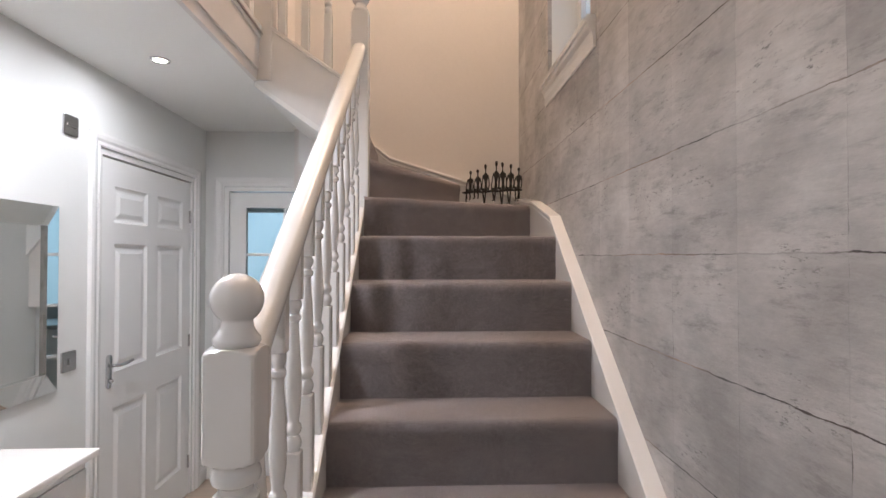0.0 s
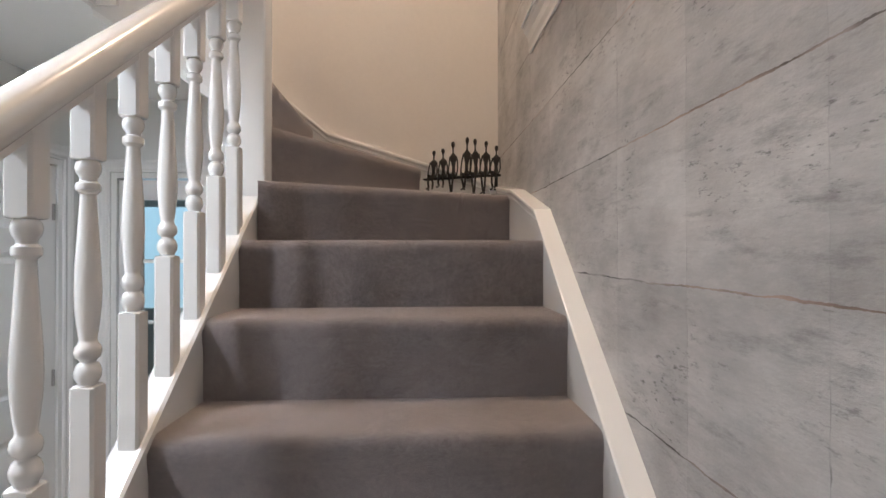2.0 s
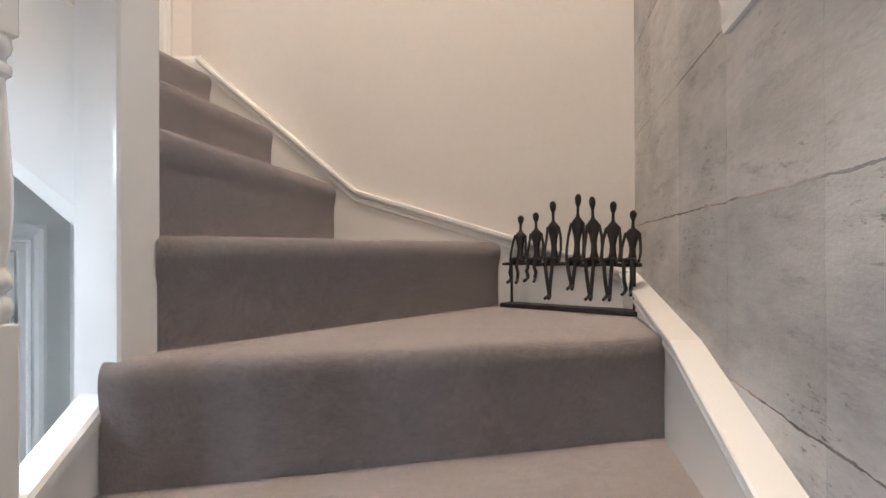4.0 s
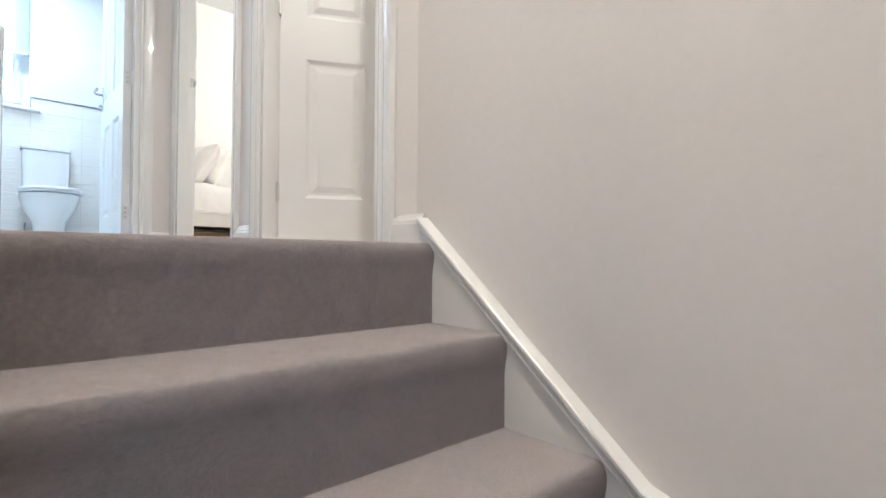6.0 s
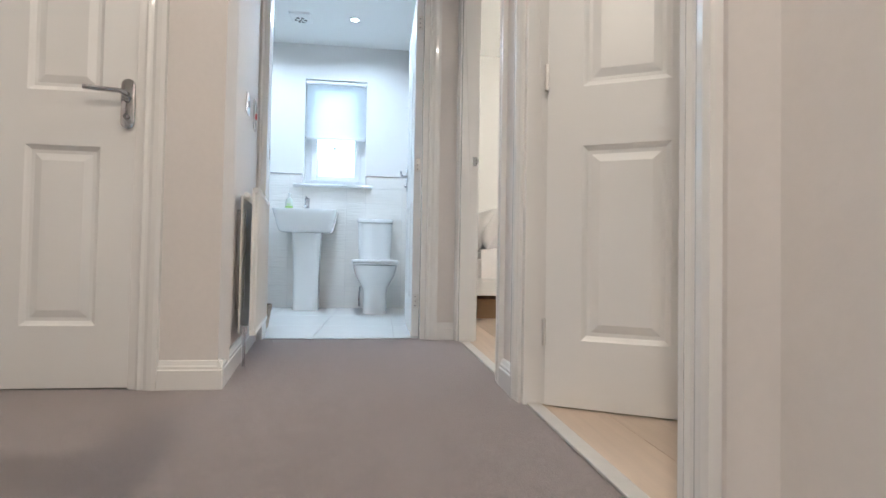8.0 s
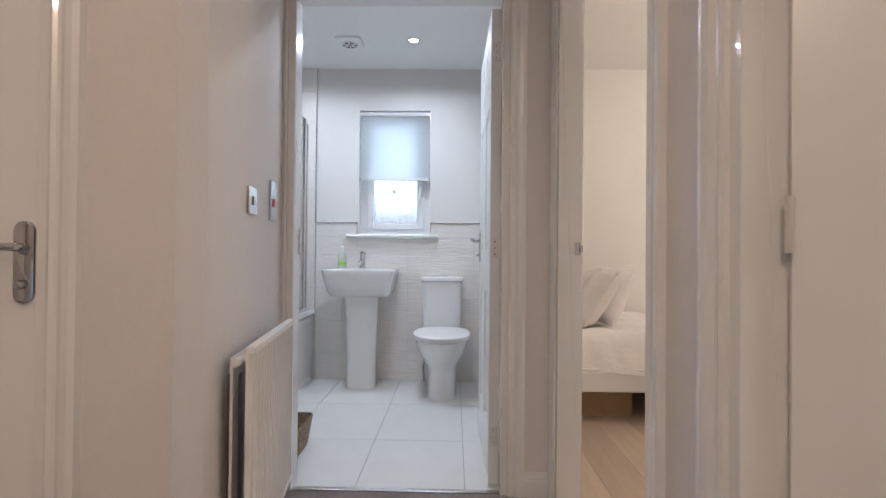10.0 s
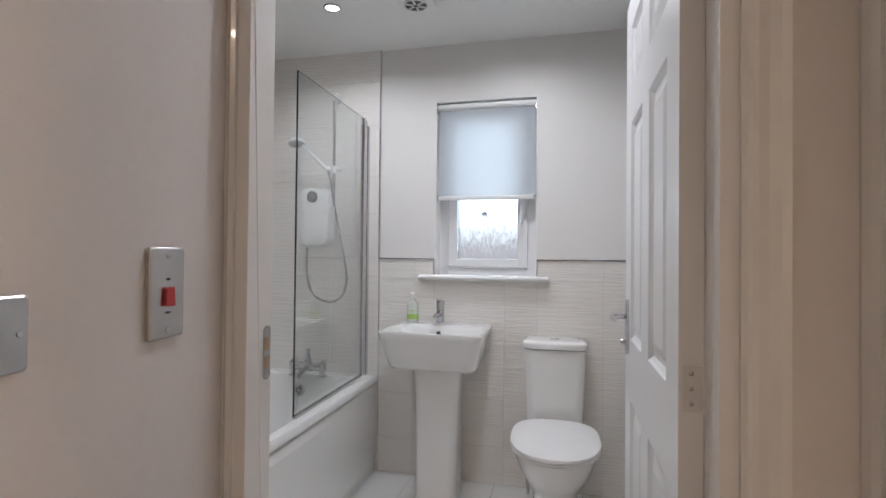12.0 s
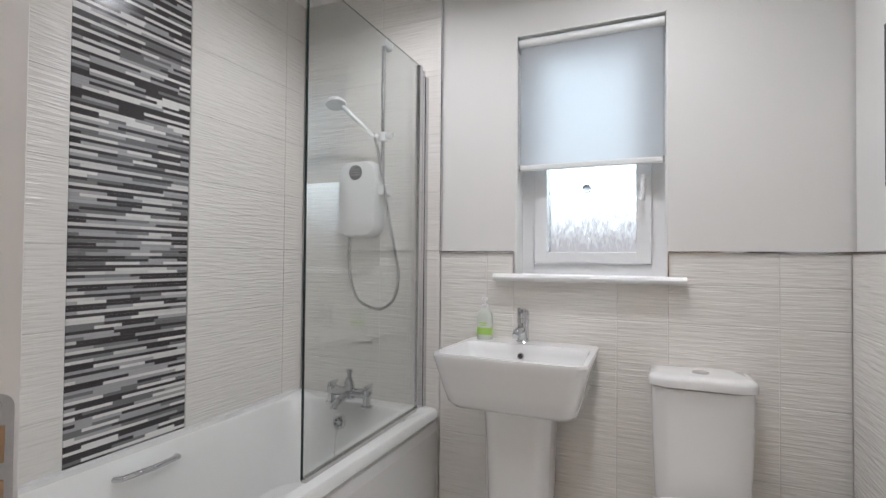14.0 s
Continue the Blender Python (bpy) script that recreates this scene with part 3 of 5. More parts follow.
def hinge(parent, x, y, z, turn=0):
    """A butt hinge with its screws on the edge of a leaf."""
    h = part("hinge", moved(joined(box(-0.004, 0.0, 0.0, 0.034, -0.04, 0.04), moved(lathe([(0.006, -0.04), (0.006, 0.04)], 10), Matrix.Translation((-0.003, -0.004, 0)))), Matrix.Translation((x, y, z)) @ pose(0, 0, 0, 0, 0, turn)), HINGE_STEEL, parent, "steel butt hinge")
    for k in (-0.026, 0.0, 0.026):
        part("screw", moved(lathe([(0.0042, 0), (0.0030, 0.0008)], 10), Matrix.Translation((x, y, z)) @ pose(0, 0, 0, 0, 0, turn) @ Matrix.Translation((-0.004, 0.020, k)) @ pose(0, 0, 0, 0, -90)), STEEL, h)
    return h


def leaf_door(name, m, w, h, label, parent=None):
    leaf = part(name, panel_leaf(w, h), SATIN, parent, label)
    leaf.matrix_basis = m
    return leaf


# landing door into the near bedroom, hinged on its far jamb and standing ajar
d = doorway("door_1", pose(-1.985, y_p(-1.985), F, 0, 0, SKEW), 0.835, 2.03, 0.085, "white gloss doorway with its panelled door standing open", (1, 2))
leaf = leaf_door("door_leaf", pose(0.050, 0.056, 0.006, 0, 0, 62), 0.80, 1.98, "white six-panel door swung open", d)
for z in (0.22, 1.0, 1.78):
    hinge(leaf, 0.0, 0.0, z)
lever_handle(leaf, 0.74, 0.99, 0.0, -1, -1)
# doorway of the bedroom with the bed, its door swung out of sight
d = doorway("door_2", pose(-3.16, y_p(-3.16), F, 0, 0, SKEW), 0.888, 2.03, 0.085, "white gloss bedroom doorway with a latch plate", (1, 2))
part("latch_plate", joined(box(0.028, 0.0300, 0.060, 0.084, 0.960, 1.008), box(0.026, 0.038, 0.078, 0.089, 0.972, 0.996)), STEEL, d, "steel latch plate")
leaf = leaf_door("door_leaf", pose(0.858, 0.09, 0.006, 0, 0, 88), 0.82, 1.98, "white six-panel door swung wide open", d)
# bathroom doorway and door
mb = pose(-3.22, 2.234, F, 0, 0, 90)
d = doorway("door_3", mb, 0.896, 2.03, 0.082, "white gloss bathroom doorway with its door open", (1, 2))
leaf = leaf_door("door_leaf", pose(0.866, 0.078, 0.006, 0, 0, 90.4), 0.715, 1.98, "white six-panel bathroom door swung open", d)
for z in (0.20, 0.98, 1.80):
    hinge(leaf, 0.0, 0.0, z)
lever_handle(leaf, 0.655, 0.995, 0.04, 1, -1)
lever_handle(leaf, 0.655, 0.995, 0.0, -1, -1)
strike = joined(loft([[(0.0285, 0.064 + p[0], 1.005 + p[1]) for p in [(q[0], q[1]) for q in rounded(0.024, 0.112, 0.011)]], [(0.0305, 0.064 + p[0], 1.005 + p[1]) for p in [(q[0], q[1]) for q in rounded(0.024, 0.112, 0.011)]]], smooth=False))
plate = part("strike_plate", strike, STEEL, d, "steel strike plate with two slots")
part("slot", box(0.0302, 0.0312, 0.057, 0.070, 1.010, 1.037), CARD, plate)
part("slot", box(0.0302, 0.0312, 0.057, 0.070, 0.973, 0.997), CARD, plate)
for z in (1.053, 0.957):
    part("screw", moved(lathe([(0.004, 0), (0.003, 0.001)], 10), Matrix.Translation((0.0305, 0.064, z)) @ pose(0, 0, 0, 0, 90)), CHROME, plate)
part("threshold_strip", box(0.03, 0.866, 0.004, 0.03, 0.0, 0.006, bevel=0.002), STEEL, d, "metal threshold strip")
# closed landing door
d = doorway("door_4", pose(-2.205, 1.277, F, 0, 0, 90), 0.825, 2.03, 0.10, "white gloss doorway with a closed panelled door")
leaf = leaf_door("door_leaf", pose(0.031, 0.004, 0.006), 0.763, 1.98, "closed white six-panel door", d)
lever_handle(leaf, 0.740, 0.930, 0.0, -1, -1)
# hall door under the landing
d = doorway("door_5", pose(-1.65, 2.305, 0, 0, 0, 90), 0.965, 2.06, 0.13, "white gloss hall doorway with a closed panelled door")
leaf = leaf_door("door_leaf", pose(0.031, 0.006, 0.006), 0.90, 2.015, "closed white six-panel hall door", d)
lever_handle(leaf, 0.07, 0.975, 0.0, -1, 1)
for z in (0.22, 1.0, 1.80):
    part("hinge", box(0.903, 0.912, -0.008, 0.004, z - 0.04, z + 0.04, bevel=0.002), STEEL, d)
for pm, name, x0, x1 in ((pose(-1.985, y_p(-1.985), F, 0, 0, SKEW), "door_1", 0, 0.835), (pose(-3.16, y_p(-3.16), F, 0, 0, SKEW), "door_2", 0, 0.888)):
    structure("threshold", moved(box(0.03, x1 - 0.03, 0.008, 0.050, 0.0, 0.008, bevel=0.003), pm), HINGE_STEEL, "metal carpet bar in the doorway")

# glazed door at the back of the hall
d = doorway("door_6", pose(-1.52, 3.45, 0), 0.82, 2.03, 0.10, "white gloss doorway with a closed glazed door")
rails = [(0.031, 0.145, 0.012, 0.05, 0.01, 1.99), (0.675, 0.789, 0.012, 0.05, 0.01, 1.99), (0.145, 0.675, 0.012, 0.05, 1.885, 1.99), (0.145, 0.675, 0.012, 0.05, 0.01, 0.24)]
rails += [(0.40, 0.42, 0.016, 0.046, 0.24, 1.885)]
for k in range(1, 5):
    z = 0.24 + k * 0.329
    rails += [(0.145, 0.40, 0.016, 0.046, z - 0.01, z + 0.01), (0.42, 0.675, 0.016, 0.046, z - 0.01, z + 0.01)]
leaf = part("door_leaf", boxes(*rails, bevel=0.003), SATIN, d, "white glazed door with ten panes")
for k in range(5):
    for x in (0.1455, 0.4205):
        pane = part("pane", box(x, x + 0.254, 0.029, 0.033, 0.251 + k * 0.329, 0.558 + k * 0.329), PANE, leaf)
        pane.visible_shadow = False
lever_handle(leaf, 0.085, 1.0, 0.012, -1, 1)
# kitchen beyond the glass; its window opening is assumed, to let in blue light
structure("wall_kitchen", boxes((-3.4, 0.9, 6.2, 6.3, 0, 1.0), (-3.4, 0.9, 6.2, 6.3, 2.1, 2.43), (-3.4, -3.1, 6.2, 6.3, 1.0, 2.1), (-0.4, 0.9, 6.2, 6.3, 1.0, 2.1), (-3.5, -3.4, 3.55, 6.3, 0, 2.43), (0.8, 0.9, 3.55, 6.3, 0, 2.43),
                                (-3.4, -1.65, 3.46, 3.55, 0, 2.43)), HALL_PAINT, "pale kitchen wall with a window")
structure("ceiling_kitchen", box(-3.5, 0.9, 3.45, 6.3, CEIL_HALL, CEIL_HALL + 0.04), CEILING, "white kitchen ceiling")
k = thing("kitchen_unit", "white kitchen base unit with worktop seen through glass", "cabinet", pose(-1.3, 5.3, 0))
part("body", box(-0.6, 0.6, 0, 0.6, 0.1, 0.86, bevel=0.004), SATIN, k)
part("worktop", box(-0.62, 0.62, -0.02, 0.62, 0.86, 0.9, bevel=0.006), STEEL, k)
for x in (-0.595, 0.005):
    part("cabinet_door", box(x, x + 0.59, -0.02, -0.001, 0.12, 0.85, bevel=0.004), SATIN, k)

# ---- staircase ----
R = 0.205
XL, XR = -0.424, 0.500
stair = thing("staircase", "white painted staircase with winders, carpeted in mauve grey", "staircase")


def carpet_step(a, b, back, top, rise=R, sink=0.0):
    """One carpeted step: riser and rounded nosing along a-b in plan, tread reaching to the points of back (from b round to a)."""
    a, b = Vector((*a, 0)), Vector((*b, 0))
    along = (b - a).normalized()
    out = Vector((along.y, -along.x, 0))
    prof = [(0.0, -rise - 0.004), (0.0, -0.085), (0.002, -0.070), (0.005, -0.055), (0.007, -0.040), (0.007, -0.028), (0.0045, -0.016), (-0.002, -0.006), (-0.012, -0.001), (-0.03, 0.0)]
    n = 14
    bm = bmesh.new()
    rows = []
    for i in range(n + 1):
        base = a.lerp(b, i / n)
        rows.append([bm.verts.new(base + out * (d + (0.0018 * noise.noise((base * 9 + Vector((0, 0, top * 7 + h * 5)))) if 0 < i < n else 0)) + Vector((0, 0, top + h))) for d, h in prof])
    for r, s in zip(rows, rows[1:]):
        for j in range(len(prof) - 1):
            bm.faces.new((r[j], s[j], s[j + 1], r[j + 1]))
    edge = [r[-1] for r in rows]
    rear = [bm.verts.new((*p, top)) for p in back]
    bm.faces.new(edge + rear)
    low = [bm.verts.new((*p, top - 0.03)) for p in back]
    for i in range(len(rear) - 1):
        bm.faces.new((rear[i], low[i], low[i + 1], rear[i + 1]))
    bm.faces.new([rows[-1][0]] + low + [r[0] for r in rows[:-1]])
    return finish(bm, smooth=True)


def y_of(k):
    return 1.5 + 0.25 * (k - 5)


for k in range(1, 8):
    part("carpet_step", carpet_step((XL, y_of(k)), (XR, y_of(k)), [(XR, y_of(k + 1) + 0.02), (XL, y_of(k + 1) + 0.02)], k * R), CARPET, stair)
A9, B9 = (XL + 0.004, 2.405), (XR + 0.02, 2.835)
A10, B10 = (-0.404, 2.500), (0.130, 3.368)
A11, B11 = (-0.438, 2.500), (-0.444, 3.368)
part("carpet_step", carpet_step((XL, y_of(8)), (XR, y_of(8)), [(XR, 2.86), (0.1, 2.68), (XL, 2.43)], 8 * R), CARPET, stair, "mauve grey carpet step below the winders")
part("carpet_step", carpet_step(A9, B9, [(XR + 0.02, 3.368), (0.10, 3.368), (-0.42, 2.53), (XL, 2.46)], 9 * R), CARPET, stair, "mauve grey carpet winder step")
part("carpet_step", carpet_step(A10, B10, [(-0.47, 3.368), (-0.46, 2.53)], 10 * R), CARPET, stair, "mauve grey carpet winder step")
part("carpet_step", carpet_step(A11, B11, [(-0.72, 3.368), (-0.72, 2.52)], 11 * R), CARPET, stair)
part("carpet_step", carpet_step((-0.682, 2.50), (-0.682, 3.368), [(-0.95, 3.368), (-0.95, 2.50)], 12 * R), CARPET, stair)
part("carpet_step", carpet_step((-0.926, 2.50), (-0.926, 3.368), [(-0.957, 3.368), (-0.957, 2.50)], F), CARPET, stair)

# strings: right wall string and back wall string with their moulded cappings
KINK, EASE, TOPC = (2.31, 1.735), (2.72, 1.850), (3.372, 1.950)


def cap_line(y):
    return KINK[1] + (y - KINK[0]) * 0.812


outline = [(0.30, cap_line(0.30)), KINK, EASE, TOPC, (3.372, 1.2), (2.4, 1.0), (0.75, 0.0), (0.30, 0.0)]
string = part("wall_string", prism(outline, XR, 0.5395, "x"), GLOSS, stair)


def capping(p, q, wide, parent, name="capping", along="y", at=0.0, out=-1):
    """Moulded capping strip lying on a sloping edge."""
    prof = [(-0.002, -0.040), (0.005, -0.038), (0.0055, -0.032), (0.003, -0.028), (0.004, -0.018), (0.012, -0.011), (0.0145, -0.006), (0.0145, 0.003), (0.011, 0.006), (-wide, 0.007), (-wide, -0.04)]
    rings = []
    for a, z in (p, q):
        if along == "y":
            rings.append([(at + out * d, a, z + h) for d, h in prof])
        else:
            rings.append([(a, at + out * d, z + h) for d, h in prof])
    return part(name, loft(rings, smooth=False), GLOSS, parent)


capping((0.30, cap_line(0.30)), KINK, 0.0395, string, at=XR)
capping(KINK, EASE, 0.0395, string, at=XR)
capping(EASE, TOPC, 0.0395, string, at=XR)
BK, BT, BR = (-0.364, 2.224), (-0.975, 2.728), (0.5395, 1.946)
string = part("wall_string", prism([BT, BK, BR, (0.5395, 1.0), (-0.35, 1.4), (-0.985, 2.2)], 3.350, Y_N + 0.001, "y"), GLOSS, stair)
capping(BT, BK, 0.024, string, along="x", at=3.350)
capping(BK, BR, 0.024, string, along="x", at=3.350)
# open strings: lower flight (west side) and upper flight (south side)
low = [(0.50, 0.200), (2.44, 1.782), (2.44, 1.38), (0.78, 0.0), (0.50, 0.0)]
string = part("open_string", prism(low, -0.474, XL, "x", 0.003), GLOSS, stair)
part("string_capping", loft([[(x, y, z + h) for x, h in ((-0.482, 0), (-0.482, 0.018), (-0.476, 0.024), (-0.424, 0.024), (-0.418, 0.018), (-0.418, 0))] for y, z in ((0.50, 0.200), (2.43, 1.774))], smooth=False), GLOSS, string)
up = [(-0.44, 2.365), (-0.975, 2.735), (-0.975, 2.424), (-0.44, 2.06)]
string = part("open_string", prism(up, 2.432, 2.502, "y", 0.003), GLOSS, stair)
part("string_capping", loft([[(x, y, z + h) for y, h in ((2.424, 0), (2.424, 0.018), (2.43, 0.024), (2.504, 0.024), (2.51, 0.018), (2.51, 0))] for x, z in ((-0.48, 2.393), (-0.95, 2.718))], smooth=False), GLOSS, string)
part("soffit", prism([(-0.46, 2.03), (-0.975, 2.40), (-0.975, 2.44), (-0.46, 2.07)], 2.44, 3.42, "y"), CEILING, stair, "white plastered underside of the upper flight")
part("soffit", prism([(0.85, 0.02), (2.43, 1.32), (2.43, 1.36), (0.80, 0.05)], -0.47, 0.53, "x"), CEILING, stair, "plastered underside of the lower flight")
part("spandrel", box(-0.47, -0.45, 2.52, 3.44, 0.0, 2.02), HALL_PAINT, stair, "pale painted panel under the winders")


def squared(s, profile, steps=40, ease=0.94):
    """Turned work cut from a square stock of half width s: each ring is the square trimmed by the turning radius."""
    rings = []
    for r, z in profile:
        ring = []
        for i in range(steps):
            a = 2 * math.pi * (i + 0.5) / steps
            q = min(s / max(abs(math.cos(a)), abs(math.sin(a))), s * math.sqrt(2) * ease, r)
            ring.append((q * math.cos(a), q * math.sin(a), z))
        rings.append(ring)
    return loft(rings)


def shoulder(s, z, way, turn=0.62):
    """Radii of a turned shoulder where square stock meets turning at height z; way 1 upwards, -1 downwards."""
    rows = [(s * (turn + (1.42 - turn) * math.cos(radians(k))), z + way * s * 0.42 * math.sin(radians(k))) for k in (0, 15, 30, 45, 60, 75, 90)]
    return rows if way > 0 else rows[::-1]


def newel(x, y, z0, top, foot_turn=False):
    """Square newel with arched turned shoulders, a turned neck and a ball."""
    s = 0.0455
    at = Matrix.Translation((x, y, z0))
    if foot_turn:
        post = part("newel_post", moved(squared(s, shoulder(s, 1.195, -1) + shoulder(s, top - 0.004, 1), 64), at), GLOSS, stair, "white newel post with an arched square head")
        part("foot_block", moved(squared(s, [(0.1, 0.0)] + shoulder(s, 0.50, 1), 64), at), GLOSS, post)
        turned = [(0.030, 0.50), (0.040, 0.53), (0.026, 0.55), (0.026, 0.58), (0.038, 0.60), (0.044, 0.66), (0.042, 0.78), (0.034, 0.95), (0.028, 1.06), (0.028, 1.09), (0.040, 1.105), (0.040, 1.115), (0.030, 1.125), (0.030, 1.134), (0.041, 1.142), (0.0435, 1.152), (0.041, 1.163), (0.034, 1.170), (0.030, 1.20)]
        part("turned_shaft", moved(lathe(turned, 28), at), GLOSS, post)
    else:
        post = part("newel_post", moved(squared(s, [(0.1, 0.0)] + shoulder(s, top - 0.004, 1), 64), at), GLOSS, stair, "white square newel post")
    neck = [(0.030, top + 0.006), (0.038, top + 0.014), (0.0415, top + 0.022), (0.0405, top + 0.030), (0.034, top + 0.038), (0.029, top + 0.048), (0.028, top + 0.056), (0.027, top + 0.060)]
    ball = [(0.0462 * math.sin(radians(a)), top + 0.098 - 0.0462 * math.cos(radians(a))) for a in range(36, 180, 9)] + [(0.001, top + 0.1442)]
    part("ball_cap", moved(lathe(neck + ball, 32), at), GLOSS, post, "white turned ball cap")
    return post


newel(-0.453, 0.835, 0.0, 1.367, True)
newel(-0.4475, 2.4685, 0.0, 2.775)
newel(-0.93, 2.4685, 2.425, 1.24)


def rail(p, q, name="handrail"):
    """Moulded handrail between the centres of its underside."""
    p, q = Vector(p), Vector(q)
    side = (q - p).normalized().cross(Vector((0, 0, 1))).normalized()
    prof = [(-0.020, 0.0), (-0.020, 0.010), (-0.030, 0.018), (-0.034, 0.030), (-0.032, 0.046), (-0.024, 0.057), (-0.010, 0.062), (0.010, 0.062), (0.024, 0.057), (0.032, 0.046), (0.034, 0.030), (0.030, 0.018), (0.020, 0.010), (0.020, 0.0)]
    return part(name, loft([[e + side * a + Vector((0, 0, b * 1.25)) for a, b in prof] for e in (p, q)], smooth=True), GLOSS, stair, "white gloss moulded handrail")


def rail_z(y):
    return 1.303 + 0.803 * (y - 0.88)


rail((-0.449, 0.875, rail_z(0.875)), (-0.449, 2.426, rail_z(2.426)))


def baluster_mesh(length):
    """Turned spindle: square foot and head, vase-turned middle."""
    s = 0.0205
    foot, head = 0.275, 0.675
    turn = [(0.015, 0.012), (0.020, 0.022), (0.0205, 0.032), (0.017, 0.043), (0.0125, 0.047), (0.0125, 0.050), (0.0185, 0.056), (0.0205, 0.064), (0.019, 0.074), (0.0145, 0.080), (0.0135, 0.086),
            (0.0165, 0.108), (0.0195, 0.140), (0.0205, 0.170), (0.0195, 0.205), (0.0165, 0.255), (0.0138, 0.300), (0.0122, 0.330), (0.0122, 0.334),
            (0.0185, 0.340), (0.0190, 0.347), (0.0180, 0.352), (0.0130, 0.356), (0.0130, 0.362), (0.0180, 0.370), (0.0195, 0.378), (0.0180, 0.387), (0.0145, 0.391)]
    bm = squared(s, [(0.1, 0.0)] + shoulder(s, foot, 1, 0.70) + [(r, foot + z) for r, z in turn] + shoulder(s, head, -1, 0.70) + [(0.1, length)], 24)
    return mesh_of("baluster", bm, GLOSS)


BAL = baluster_mesh(0.815)
for k in range(11):
    y = 2.274 - 0.1335 * k
    b = new("baluster", BAL)
    b.parent = stair
    b.location = (-0.449, y, 1.3675 + 0.82 * (y - 1.94))
for x in (-0.612, -0.727, -0.842):
    b = new("baluster", BAL)
    b.parent = stair
    b.location = (x, 2.468, 2.393 + (-0.48 - x) * 0.6915 + 0.012)
rail((-0.49, 2.4685, 3.18), (-0.88, 2.4685, 3.47))
guard = thing("landing_balustrade", "white turned balustrade along the landing edge", "balustrade")
for k in range(16):
    b = new("baluster", BAL)
    b.parent = guard
    b.location = (-0.96, 2.30 - 0.132 * k, F + 0.03)
part("handrail", box(-0.992, -0.928, 0.15, 2.425, F + 0.85, F + 0.91, bevel=0.014), GLOSS, guard)

# ---- stair window with a deep sill ----
w = thing("window_1", "white framed stair window with obscured glass", "window", kind="structure")
part("window_frame", boxes((0.70, 0.76, 1.86, 1.92, 2.475, 3.55), (0.70, 0.76, 2.48, 2.54, 2.475, 3.55), (0.70, 0.76, 1.92, 2.48, 2.475, 2.535), (0.70, 0.76, 1.92, 2.48, 3.49, 3.55), bevel=0.004), UPVC, w)
pane = part("pane", box(0.725, 0.735, 1.921, 2.479, 2.536, 3.489), FROSTED, w)
pane.visible_shadow = False
part("reveal", boxes((0.56, 0.70, 1.861, 1.869, 2.476, 3.549), (0.56, 0.70, 2.531, 2.539, 2.476, 3.549)), CEILING, w)
sill = prism([(0.502, 2.446), (0.499, 2.452), (0.499, 2.468), (0.505, 2.4765), (0.72, 2.4765), (0.72, 2.451), (0.5405, 2.451), (0.5405, 2.350), (0.533, 2.350), (0.530, 2.362), (0.530, 2.392), (0.524, 2.414), (0.512, 2.430), (0.508, 2.446)], 1.80, 2.58, "y", 0.0)
part("window_sill", sill, GLOSS, w, "white moulded sill board")
tagged(part("ornament", moved(lathe([(0.018, 0), (0.034, 0.012), (0.042, 0.035), (0.036, 0.06), (0.02, 0.075), (0.022, 0.082)], 18), pose(0.60, 2.43, 2.4765)), PEACH),
       "small rounded peach stoneware pot on the stair window sill", "ornament")
structure("backdrop_east", box(1.6, 1.62, 0.2, 4.2, 1.5, 5.5), STAIR_SKY, "overcast daylight outside the stair window")
structure("backdrop_west", box(-6.4, -6.38, 0.6, 4.4, 2.4, 6.4), DAYLIGHT, "overcast daylight outside the bathroom window")
# glowing blue sheet added behind the assumed kitchen window
structure("backdrop_north", box(-5.0, 0.6, 7.4, 7.42, 0.2, 3.4), KITCHEN_SKY, "overcast daylight outside the kitchen window")


